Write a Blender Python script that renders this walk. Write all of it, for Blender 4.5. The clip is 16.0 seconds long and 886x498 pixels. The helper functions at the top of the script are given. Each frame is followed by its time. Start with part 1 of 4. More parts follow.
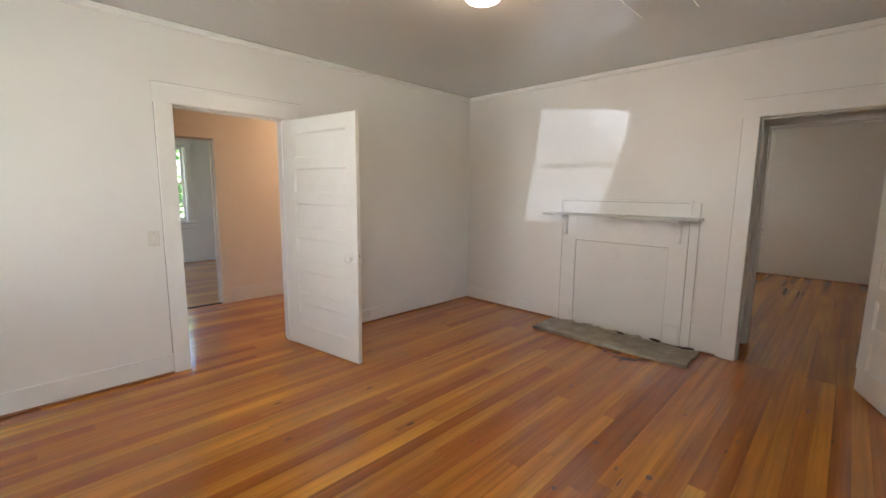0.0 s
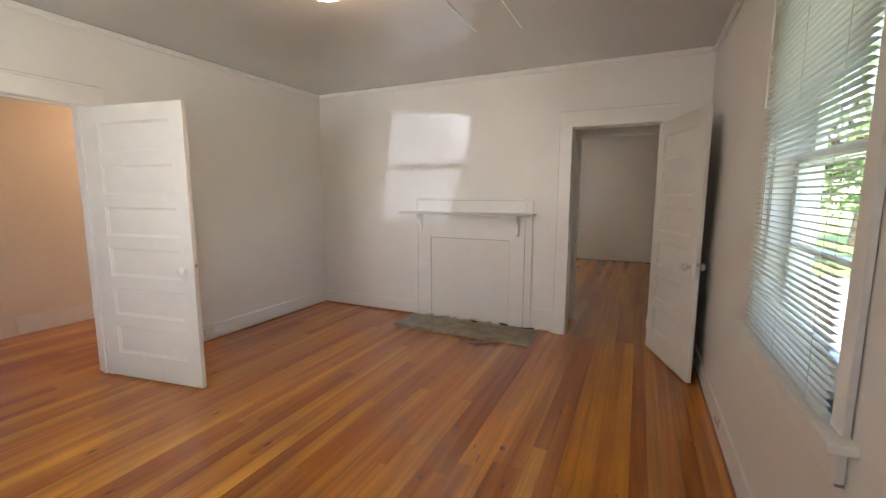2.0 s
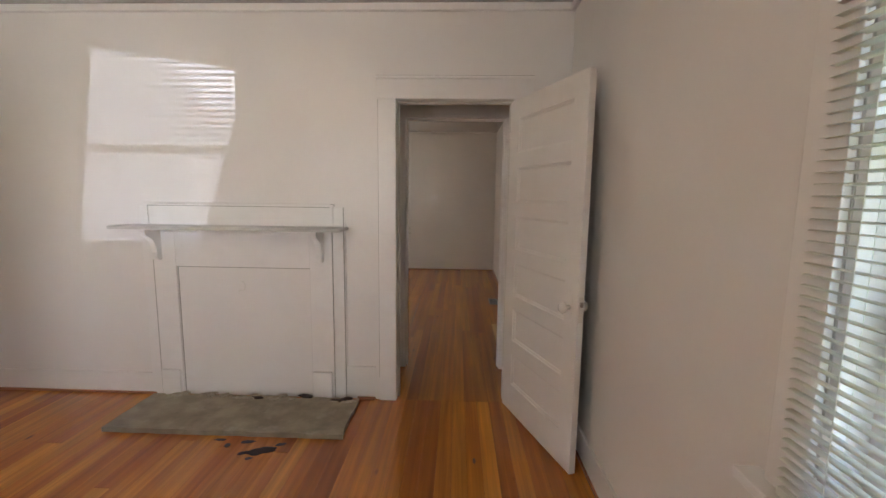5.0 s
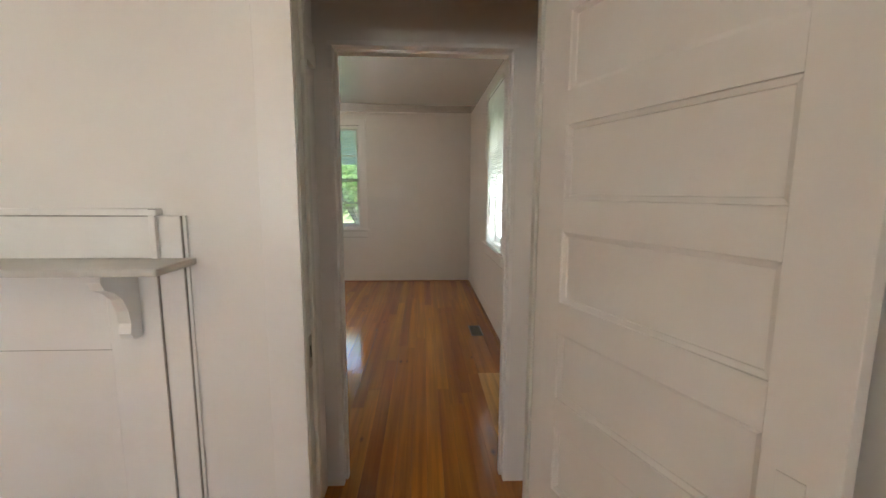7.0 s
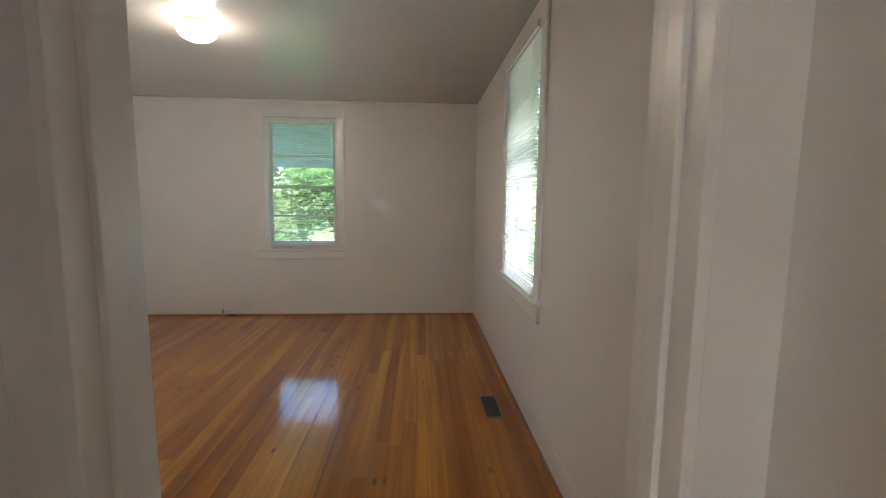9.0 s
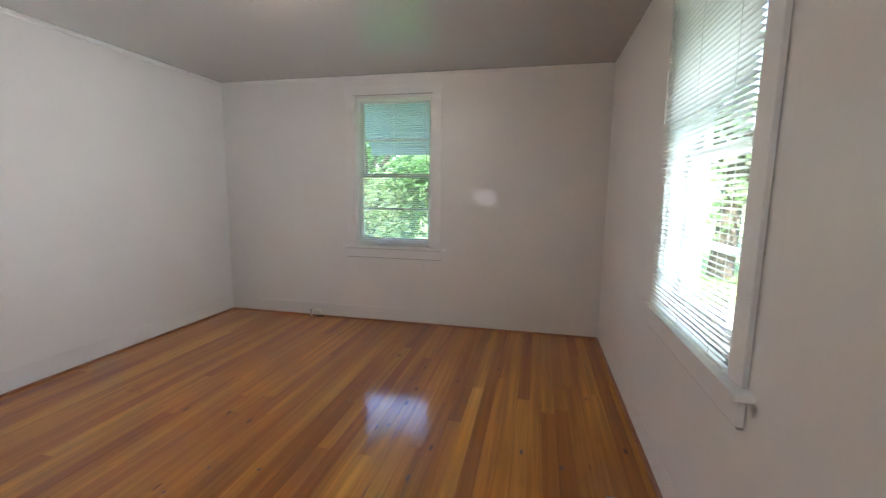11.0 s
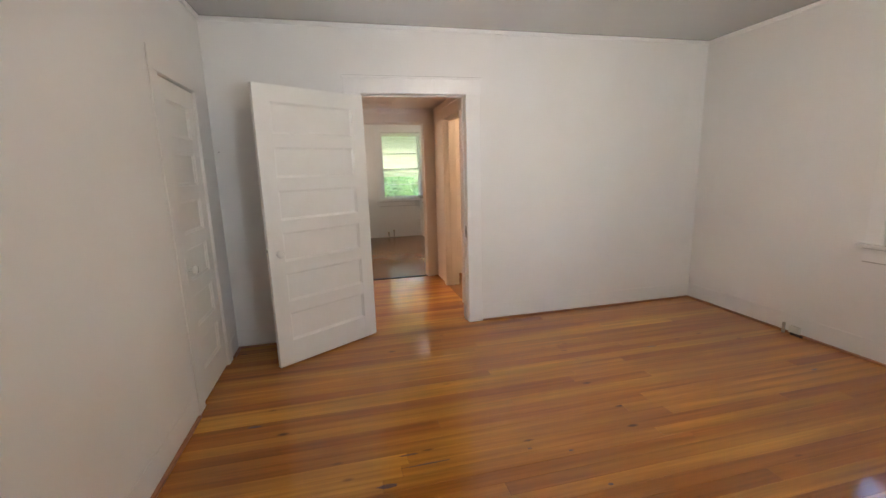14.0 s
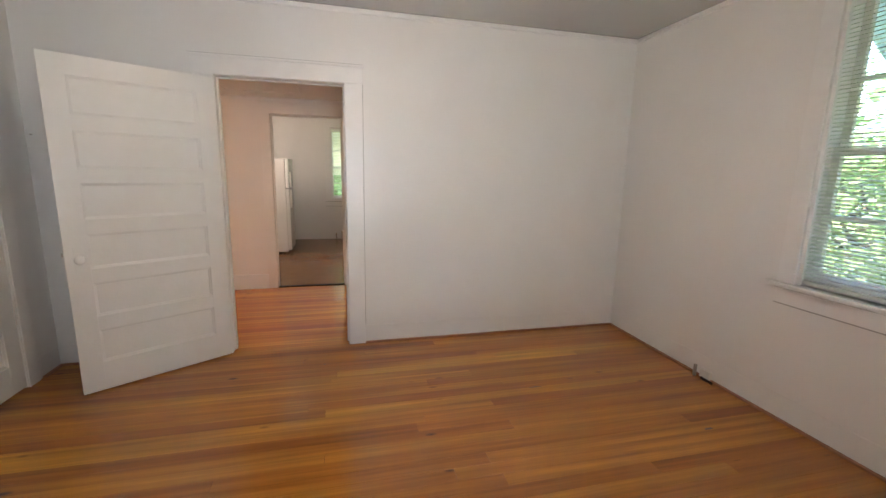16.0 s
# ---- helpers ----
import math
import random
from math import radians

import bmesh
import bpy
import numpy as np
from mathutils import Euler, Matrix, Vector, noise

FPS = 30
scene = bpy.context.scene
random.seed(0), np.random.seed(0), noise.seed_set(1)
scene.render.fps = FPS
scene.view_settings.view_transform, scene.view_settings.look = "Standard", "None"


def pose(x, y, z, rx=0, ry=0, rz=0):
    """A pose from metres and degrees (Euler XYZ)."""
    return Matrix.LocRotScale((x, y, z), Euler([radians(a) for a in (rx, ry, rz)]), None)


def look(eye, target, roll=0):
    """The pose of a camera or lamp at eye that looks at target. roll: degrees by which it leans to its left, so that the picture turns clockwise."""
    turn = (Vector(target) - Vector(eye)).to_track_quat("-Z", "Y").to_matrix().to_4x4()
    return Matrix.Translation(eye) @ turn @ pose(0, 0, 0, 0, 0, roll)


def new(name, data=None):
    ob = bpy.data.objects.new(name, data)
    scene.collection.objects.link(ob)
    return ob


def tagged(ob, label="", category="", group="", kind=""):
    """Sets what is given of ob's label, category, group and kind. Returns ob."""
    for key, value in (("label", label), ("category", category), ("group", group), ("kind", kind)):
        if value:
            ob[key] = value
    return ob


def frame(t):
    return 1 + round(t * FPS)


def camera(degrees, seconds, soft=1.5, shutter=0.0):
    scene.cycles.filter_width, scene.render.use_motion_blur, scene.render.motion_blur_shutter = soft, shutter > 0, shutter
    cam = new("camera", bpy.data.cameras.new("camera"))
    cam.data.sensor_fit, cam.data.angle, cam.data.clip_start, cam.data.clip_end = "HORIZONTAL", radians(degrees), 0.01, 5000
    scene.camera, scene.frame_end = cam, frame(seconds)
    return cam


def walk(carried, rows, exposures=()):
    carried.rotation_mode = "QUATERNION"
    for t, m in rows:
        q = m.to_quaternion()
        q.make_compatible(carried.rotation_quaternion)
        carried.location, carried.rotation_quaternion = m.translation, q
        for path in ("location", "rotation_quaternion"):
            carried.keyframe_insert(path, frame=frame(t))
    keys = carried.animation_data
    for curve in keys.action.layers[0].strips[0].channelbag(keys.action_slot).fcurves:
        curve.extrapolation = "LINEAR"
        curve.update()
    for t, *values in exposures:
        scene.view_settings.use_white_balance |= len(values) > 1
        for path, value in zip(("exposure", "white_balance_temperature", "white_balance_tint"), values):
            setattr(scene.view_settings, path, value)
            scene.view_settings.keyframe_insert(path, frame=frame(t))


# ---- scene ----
cam = camera(93.6, 16.0)
PATH = [
    (0, (0.078, -0.251, 1.425), (-1.305, 1.169, 1.155), 0.6),
    (0.5, (0.068, -0.236, 1.429), (-1.091, 1.371, 1.162), 0.6),
    (1, (0.099, -0.212, 1.422), (-0.915, 1.493, 1.165), 0.2),
    (1.5, (0.096, -0.222, 1.423), (-0.825, 1.535, 1.166), 0.1),
    (2, (0.103, -0.235, 1.417), (-0.739, 1.56, 1.155), 0.1),
    (2.5, (0.076, -0.204, 1.417), (-0.657, 1.635, 1.134), 0.3),
    (3, (0.087, -0.025, 1.321), (-0.512, 1.862, 1.036), 0.2),
    (3.5, (0.043, 0.242, 1.383), (-0.501, 2.144, 1.088), -0.0),
    (4, (-0.066, 0.539, 1.406), (-0.482, 2.478, 1.146), 0.6),
    (4.5, (-0.134, 0.849, 1.416), (-0.327, 2.82, 1.141), 0.8),
    (5, (-0.101, 1.219, 1.434), (-0.169, 3.202, 1.182), 0.7),
    (5.2, (-0.113, 1.363, 1.429), (-0.131, 3.348, 1.183), 0.2),
    (7.3, (-0.135, 2.932, 1.423), (-0.038, 4.911, 1.151), 0.3),
    (7.5, (-0.116, 3.094, 1.416), (-0.044, 5.076, 1.161), 0.1),
    (7.9, (-0.086, 3.364, 1.409), (-0.077, 5.35, 1.177), 0.3),
    (8.1, (-0.105, 3.503, 1.413), (-0.07, 5.489, 1.175), 0.4),
    (10.3, (-0.089, 4.754, 1.448), (0.047, 6.739, 1.248), 0.6),
    (10.5, (-0.09, 4.861, 1.447), (-0.081, 6.85, 1.24), 0.2),
    (11, (-0.033, 5.044, 1.437), (-0.467, 6.978, 1.165), 0.7),
    (11.5, (-0.065, 5.252, 1.451), (-0.957, 7.017, 1.151), 0.8),
    (11.8, (0.012, 5.357, 1.457), (-1.177, 6.933, 1.141), 0.5),
    (12, (-0.045, 5.39, 1.465), (-1.396, 6.825, 1.126), 0.1),
    (12.5, (-0.026, 5.474, 1.465), (-1.716, 6.463, 1.058), -0.6),
    (13, (0.058, 5.546, 1.471), (-1.817, 6.106, 1.055), -0.9),
    (13.5, (0.104, 5.57, 1.461), (-1.825, 5.936, 1.08), -1.4),
    (14, (0.086, 5.658, 1.445), (-1.827, 6.11, 1.076), -1.7),
    (14.5, (-0.032, 5.895, 1.444), (-1.887, 6.554, 1.09), -0.2),
    (15, (-0.058, 6.182, 1.44), (-1.886, 6.917, 1.1), -0.0),
    (15.5, (-0.056, 6.475, 1.456), (-1.935, 7.063, 1.105), 0.1),
    (16, (-0.174, 6.721, 1.448), (-2.083, 7.194, 1.086), 1.2),
]
walk(cam, [(t, look(eye, aim, roll)) for t, eye, aim, roll in PATH], [(0, 3.42, 6450, 12), (3.0, 3.42, 6550, 15), (5.0, 3.40, 6550, 16), (7.3, 3.72, 6500, 10), (8.2, 3.72, 6400, 8), (10.4, 3.80, 5750, 12), (13.0, 4.2, 6150, 13), (16.0, 4.03, 6350, 14)])

# ---- world, sun, large lights ----
SUN_EL, SUN_AZ = radians(58), radians(196)
world = bpy.data.worlds.new("world")
scene.world = world
world.use_nodes = True
wn = world.node_tree
sky = wn.nodes.new("ShaderNodeTexSky")
sky.sky_type = "NISHITA"
sky.sun_disc = False
sky.sun_elevation, sky.sun_rotation = SUN_EL, SUN_AZ
bgn = wn.nodes["Background"]
bgn.inputs[1].default_value = 0.12
wn.links.new(sky.outputs[0], bgn.inputs[0])

sun_data = bpy.data.lights.new("sun", "SUN")
sun_data.energy, sun_data.angle, sun_data.color = 2.1, radians(0.5), (1.0, 0.95, 0.87)
sun = new("sun", sun_data)
sun_dir = Vector((math.cos(SUN_EL) * math.sin(SUN_AZ), math.cos(SUN_EL) * math.cos(SUN_AZ), math.sin(SUN_EL)))
sun.matrix_world = look(sun_dir * 30, (0, 0, 0))


def lamp(name, kind, place, power, color, size=0.1, target=None, spread=180):
    data = bpy.data.lights.new(name, kind)
    data.energy, data.color = power, color
    if kind == "AREA":
        data.shape, data.size, data.size_y, data.spread = "RECTANGLE", size[0], size[1], radians(spread)
    else:
        data.shadow_soft_size = size
    ob = new(name, data)
    ob.matrix_world = look(place, target) if target else pose(*place)
    return ob


# area lamps in place of sky light, at openings added out of view
lamp("sky_south_window", "AREA", (-2.13, -2.02, 1.70), 2.15, (1.0, 0.96, 0.92), (0.86, 1.15), (-2.5, 4.0, 1.55), 100)
lamp("east_fill", "AREA", (0.74, -0.95, 1.63), 1.5, (0.95, 0.97, 1.0), (0.9, 1.5), (-2.2, -0.9, 1.5))
# added to brighten the bedroom seen through the hall
lamp("bedroom_fill", "AREA", (-7.5, -0.98, 1.53), 1.2, (0.95, 0.97, 1.0), (0.9, 1.35), (-7.5, 1.0, 1.4))
# area lamp outside the side window, added to brighten the west wall
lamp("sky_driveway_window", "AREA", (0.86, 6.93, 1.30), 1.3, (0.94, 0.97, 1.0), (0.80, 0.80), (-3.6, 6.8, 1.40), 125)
# spot added far outside, shining through the south window's blind onto the fireplace wall
patch_spot = lamp("light_patch_spot", "SPOT", (-2.10, -60.0, 1.32), 5600, (0.74, 0.83, 1.0), 0.06, (-2.13, 0.0, 1.75))
patch_spot.data.spot_size, patch_spot.data.spot_blend = radians(5), 0.1
# spot added above the driveway for the back room's small light patch
patch_spot2 = lamp("light_patch_spot", "SPOT", (3.90, 1.15, 0.28), 62, (0.92, 0.93, 1.0), 0.006, (-0.50, 9.3, 1.385))
patch_spot2.data.spot_size, patch_spot2.data.spot_blend = radians(1.0), 0.2
patch_spot2.matrix_world = patch_spot2.matrix_world @ Matrix.Diagonal((2.1, 1, 1, 1))
# narrow spot added for the bright streak across the same patch
streak_spot = lamp("light_patch_spot", "SPOT", (-2.10, -60.0, 1.32), 8500, (0.86, 0.91, 1.0), 0.06, (-1.32, 4.0, 2.235))
streak_spot.data.spot_size, streak_spot.data.spot_blend = radians(0.15), 1.0
streak_spot.matrix_world = streak_spot.matrix_world @ Matrix.Rotation(radians(-42), 4, "Z") @ Matrix.Diagonal((5.5, 1, 1, 1))
WARM = (1.0, 0.62, 0.34)
# fill added apart from the kitchen's ceiling light, clear of the floor's reflection
lamp("kitchen_fill", "POINT", (-7.2, 5.35, 2.25), 1.7, (1.0, 0.80, 0.62), 0.10)
lamp("hall_bulb", "POINT", (-4.6, 3.0, 2.42), 2.7, WARM, 0.10)
lamp("bath_ceiling_bulb", "POINT", (-4.5, 8.1, 2.35), 1.7, (1.0, 0.66, 0.38), 0.08)
lamp("bath_bulb", "POINT", (-6.02, 7.56, 1.72), 2.0, (1.0, 0.66, 0.38), 0.05)


# ---- materials ----
def material(name, color, rough=0.5, metal=0.0, color2=None, scale=6.0, amount=0.5, bump=0.0, bump_scale=60.0, stretch=(1, 1, 1), coat=0.0, stain=None, stain_scale=1.2, stain_low=0.55, rough_var=0.0, island=0.0):
    m = bpy.data.materials.new(name)
    m.use_nodes = True
    nt = m.node_tree
    nodes, links = nt.nodes, nt.links
    b = nodes["Principled BSDF"]
    b.inputs["Roughness"].default_value = rough
    b.inputs["Metallic"].default_value = metal
    b.inputs["Coat Weight"].default_value = coat
    b.inputs["Coat Roughness"].default_value = 0.12
    geo = nodes.new("ShaderNodeNewGeometry")
    mapping = nodes.new("ShaderNodeMapping")
    mapping.inputs["Scale"].default_value = stretch
    links.new(geo.outputs["Position"], mapping.inputs["Vector"])
    n1 = nodes.new("ShaderNodeTexNoise")
    n1.inputs["Scale"].default_value = scale
    n1.inputs["Detail"].default_value = 6
    links.new(mapping.outputs[0], n1.inputs["Vector"])
    mix = nodes.new("ShaderNodeMixRGB")
    mix.inputs[1].default_value = (*color, 1)
    mix.inputs[2].default_value = (*(color2 or [c * 0.9 for c in color]), 1)
    ramp = nodes.new("ShaderNodeMapRange")
    ramp.inputs["From Min"].default_value, ramp.inputs["From Max"].default_value = 0.35, 0.68
    ramp.inputs["To Max"].default_value = amount
    links.new(n1.outputs[0], ramp.inputs["Value"])
    links.new(ramp.outputs[0], mix.inputs[0])
    out = mix.outputs[0]
    if stain:
        n2 = nodes.new("ShaderNodeTexNoise")
        n2.inputs["Scale"].default_value = stain_scale
        n2.inputs["Detail"].default_value = 8
        n2.inputs["Roughness"].default_value = 0.65
        links.new(geo.outputs["Position"], n2.inputs["Vector"])
        r2 = nodes.new("ShaderNodeMapRange")
        r2.inputs["From Min"].default_value, r2.inputs["From Max"].default_value = stain_low, stain_low + 0.15
        r2.inputs["To Max"].default_value = 0.6
        links.new(n2.outputs[0], r2.inputs["Value"])
        m2 = nodes.new("ShaderNodeMixRGB")
        m2.inputs[2].default_value = (*stain, 1)
        links.new(out, m2.inputs[1])
        links.new(r2.outputs[0], m2.inputs[0])
        out = m2.outputs[0]
    links.new(out, b.inputs["Base Color"])
    if rough_var:
        r3 = nodes.new("ShaderNodeMapRange")
        r3.inputs["To Min"].default_value, r3.inputs["To Max"].default_value = rough - rough_var, rough + rough_var
        n4 = nodes.new("ShaderNodeTexNoise")
        n4.inputs["Scale"].default_value = 3.0
        n4.inputs["Detail"].default_value = 5
        links.new(geo.outputs["Position"], n4.inputs["Vector"])
        links.new(n4.outputs[0], r3.inputs["Value"])
        links.new(r3.outputs[0], b.inputs["Roughness"])
    if bump:
        n3 = nodes.new("ShaderNodeTexNoise")
        n3.inputs["Scale"].default_value = bump_scale
        n3.inputs["Detail"].default_value = 4
        links.new(mapping.outputs[0], n3.inputs["Vector"])
        bn = nodes.new("ShaderNodeBump")
        bn.inputs["Strength"].default_value = bump
        bn.inputs["Distance"].default_value = 0.004
        links.new(n3.outputs[0], bn.inputs["Height"])
        links.new(bn.outputs[0], b.inputs["Normal"])
    return m


def wood_floor(name, light, dark, red):
    m = bpy.data.materials.new(name)
    m.use_nodes = True
    nt = m.node_tree
    nodes, links = nt.nodes, nt.links
    b = nodes["Principled BSDF"]
    info = nodes.new("ShaderNodeObjectInfo")
    geo = nodes.new("ShaderNodeNewGeometry")
    shift = nodes.new("ShaderNodeVectorMath")
    shift.operation = "MULTIPLY_ADD"
    shift.inputs[1].default_value = (37.0, 53.0, 11.0)
    links.new(info.outputs["Random"], shift.inputs[0])
    links.new(geo.outputs["Position"], shift.inputs[2])
    grain_map = nodes.new("ShaderNodeMapping")
    grain_map.inputs["Scale"].default_value = (40.0, 1.1, 1.0)
    links.new(shift.outputs[0], grain_map.inputs["Vector"])
    grain = nodes.new("ShaderNodeTexNoise")
    grain.inputs["Scale"].default_value = 2.0
    grain.inputs["Detail"].default_value = 8
    grain.inputs["Distortion"].default_value = 0.6
    links.new(grain_map.outputs[0], grain.inputs["Vector"])
    tone = nodes.new("ShaderNodeValToRGB")
    tone.color_ramp.elements[0].color, tone.color_ramp.elements[1].color = (*dark, 1), (*light, 1)
    mid = tone.color_ramp.elements.new(0.45)
    mid.color = (*red, 1)
    links.new(info.outputs["Random"], tone.inputs[0])
    g = nodes.new("ShaderNodeMapRange")
    g.inputs["From Min"].default_value, g.inputs["From Max"].default_value = 0.3, 0.7
    g.inputs["To Min"].default_value, g.inputs["To Max"].default_value = 0.86, 1.10
    links.new(grain.outputs[0], g.inputs["Value"])
    mul = nodes.new("ShaderNodeMixRGB")
    mul.blend_type = "MULTIPLY"
    mul.inputs[0].default_value = 1.0
    links.new(tone.outputs[0], mul.inputs[1])
    links.new(g.outputs[0], mul.inputs[2])
    streak_map = nodes.new("ShaderNodeMapping")
    streak_map.inputs["Scale"].default_value = (16.0, 0.45, 1.0)
    links.new(shift.outputs[0], streak_map.inputs["Vector"])
    streak = nodes.new("ShaderNodeTexNoise")
    streak.inputs["Scale"].default_value = 1.6
    streak.inputs["Detail"].default_value = 5
    links.new(streak_map.outputs[0], streak.inputs["Vector"])
    sr = nodes.new("ShaderNodeMapRange")
    sr.inputs["From Min"].default_value, sr.inputs["From Max"].default_value = 0.30, 0.72
    sr.inputs["To Min"].default_value, sr.inputs["To Max"].default_value = 0.66, 1.22
    links.new(streak.outputs[0], sr.inputs["Value"])
    mul0 = nodes.new("ShaderNodeMixRGB")
    mul0.blend_type = "MULTIPLY"
    mul0.inputs[0].default_value = 1.0
    links.new(mul.outputs[0], mul0.inputs[1])
    links.new(sr.outputs[0], mul0.inputs[2])
    mul = mul0
    wear = nodes.new("ShaderNodeTexNoise")
    wear.inputs["Scale"].default_value = 1.1
    wear.inputs["Detail"].default_value = 7
    wear.inputs["Roughness"].default_value = 0.6
    links.new(geo.outputs["Position"], wear.inputs["Vector"])
    wr = nodes.new("ShaderNodeMapRange")
    wr.inputs["From Min"].default_value, wr.inputs["From Max"].default_value = 0.4, 0.7
    wr.inputs["To Max"].default_value = 0.35
    links.new(wear.outputs[0], wr.inputs["Value"])
    mix = nodes.new("ShaderNodeMixRGB")
    mix.inputs[2].default_value = (*[c * 0.7 for c in red], 1)
    links.new(mul.outputs[0], mix.inputs[1])
    links.new(wr.outputs[0], mix.inputs[0])
    gold_map = nodes.new("ShaderNodeMapping")
    gold_map.inputs["Scale"].default_value = (2.2, 0.22, 1.0)
    links.new(geo.outputs["Position"], gold_map.inputs["Vector"])
    gold = nodes.new("ShaderNodeTexNoise")
    gold.inputs["Scale"].default_value = 1.3
    gold.inputs["Detail"].default_value = 2
    links.new(gold_map.outputs[0], gold.inputs["Vector"])
    gr = nodes.new("ShaderNodeMapRange")
    gr.inputs["From Min"].default_value, gr.inputs["From Max"].default_value = 0.50, 0.66
    gr.inputs["To Max"].default_value = 0.75
    links.new(gold.outputs[0], gr.inputs["Value"])
    gmul = nodes.new("ShaderNodeMixRGB")
    gmul.blend_type = "MULTIPLY"
    gmul.inputs[2].default_value = (1.35, 1.65, 1.7, 1)
    links.new(gr.outputs[0], gmul.inputs[0])
    links.new(mix.outputs[0], gmul.inputs[1])
    mix = gmul
    knot_map = nodes.new("ShaderNodeMapping")
    knot_map.inputs["Scale"].default_value = (6.0, 2.4, 1.0)
    links.new(shift.outputs[0], knot_map.inputs["Vector"])
    knot = nodes.new("ShaderNodeTexVoronoi")
    knot.inputs["Scale"].default_value = 0.9
    links.new(knot_map.outputs[0], knot.inputs["Vector"])
    kr = nodes.new("ShaderNodeMapRange")
    kr.inputs["From Min"].default_value, kr.inputs["From Max"].default_value = 0.03, 0.09
    kr.inputs["To Min"].default_value, kr.inputs["To Max"].default_value = 0.8, 0.0
    links.new(knot.outputs["Distance"], kr.inputs["Value"])
    mix2 = nodes.new("ShaderNodeMixRGB")
    mix2.inputs[2].default_value = (0.035, 0.015, 0.008, 1)
    links.new(mix.outputs[0], mix2.inputs[1])
    links.new(kr.outputs[0], mix2.inputs[0])
    links.new(mix2.outputs[0], b.inputs["Base Color"])
    b.inputs["Roughness"].default_value = 0.45
    b.inputs["Specular IOR Level"].default_value = 0.08
    b.inputs["Coat Weight"].default_value = 1.0
    b.inputs["Coat Roughness"].default_value = 0.11
    b.inputs["Coat IOR"].default_value = 1.56
    bn = nodes.new("ShaderNodeBump")
    bn.inputs["Strength"].default_value = 0.03
    bn.inputs["Distance"].default_value = 0.001
    links.new(grain.outputs[0], bn.inputs["Height"])
    links.new(bn.outputs[0], b.inputs["Normal"])
    return m


def emitter(name, color, strength):
    m = bpy.data.materials.new(name)
    m.use_nodes = True
    b = m.node_tree.nodes["Principled BSDF"]
    b.inputs["Base Color"].default_value = (0.9, 0.88, 0.84, 1)
    b.inputs["Emission Color"].default_value = (*color, 1)
    b.inputs["Emission Strength"].default_value = strength
    return m


M_WALL = material("wall_paint", (0.80, 0.785, 0.76), 0.36, color2=(0.76, 0.745, 0.715), scale=2.2, amount=0.6, bump=0.25, bump_scale=26, stain=(0.74, 0.72, 0.68), stain_scale=1.4, stain_low=0.6, rough_var=0.05)
M_HALL = material("hall_paint", (0.78, 0.74, 0.69), 0.4, color2=(0.74, 0.69, 0.63), scale=2.0, bump=0.2, bump_scale=26)
M_TRIM = material("trim_paint", (0.82, 0.81, 0.79), 0.30, color2=(0.77, 0.755, 0.73), scale=9, bump=0.18, bump_scale=45, stain=(0.70, 0.67, 0.62), stain_scale=5, stain_low=0.66)
M_DOOR = material("door_paint", (0.80, 0.79, 0.755), 0.32, color2=(0.76, 0.745, 0.70), scale=8, bump=0.22, bump_scale=38, stain=(0.68, 0.65, 0.58), stain_scale=7, stain_low=0.68)
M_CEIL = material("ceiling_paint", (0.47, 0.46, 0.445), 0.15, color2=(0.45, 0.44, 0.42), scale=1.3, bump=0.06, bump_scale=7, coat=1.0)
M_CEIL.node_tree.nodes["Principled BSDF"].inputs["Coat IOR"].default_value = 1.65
# a little greyer than the trim paint
M_GREYTRIM = material("grey_trim_paint", (0.68, 0.68, 0.62), 0.32, color2=(0.60, 0.60, 0.57), scale=9, bump=0.2, bump_scale=40)
M_FLOOR = wood_floor("fir_boards", (0.62, 0.250, 0.030), (0.34, 0.092, 0.010), (0.50, 0.165, 0.016))
M_FLOORB = wood_floor("brown_fir_boards", (0.55, 0.225, 0.028), (0.31, 0.102, 0.012), (0.44, 0.158, 0.018))
M_PALE = wood_floor("pale_fir_boards", (0.85, 0.52, 0.19), (0.70, 0.40, 0.13), (0.78, 0.46, 0.15))
M_SHOE = material("stained_shoe_moulding", (0.33, 0.13, 0.05), 0.4, color2=(0.20, 0.075, 0.03), scale=14, stretch=(1, 1, 1), bump=0.2)
M_SUB = material("subfloor", (0.03, 0.015, 0.008), 0.9)
M_SLATE = material("worn_hearth_cement", (0.36, 0.31, 0.23), 0.6, color2=(0.20, 0.18, 0.14), scale=9, amount=0.9, bump=0.7, bump_scale=50, stain=(0.46, 0.42, 0.35), stain_scale=6, stain_low=0.56)
M_GOUGE = material("dark_knot", (0.07, 0.028, 0.012), 0.45, color2=(0.13, 0.05, 0.02), scale=60, amount=0.9)
M_MORTAR = material("loose_mortar", (0.50, 0.45, 0.37), 0.85, color2=(0.30, 0.27, 0.22), scale=30, amount=0.9, bump=0.7, bump_scale=90)
M_SOOT = material("dark_burn", (0.025, 0.015, 0.012), 0.7, bump=0.5)
M_VINYL = material("kitchen_vinyl", (0.26, 0.125, 0.05), 0.24, color2=(0.21, 0.10, 0.04), scale=5, amount=0.6, bump=0.1)
M_PORC = material("white_porcelain", (0.85, 0.84, 0.80), 0.12, color2=(0.80, 0.79, 0.75), scale=12)
M_METAL = material("aged_steel", (0.45, 0.42, 0.38), 0.35, 1.0, color2=(0.28, 0.25, 0.21), scale=30)
M_BRASS = material("dull_brass", (0.42, 0.31, 0.15), 0.35, 1.0, color2=(0.25, 0.18, 0.09), scale=30)
M_VENT = material("vent_metal", (0.20, 0.20, 0.18), 0.45, 0.6, color2=(0.30, 0.28, 0.24), scale=30)
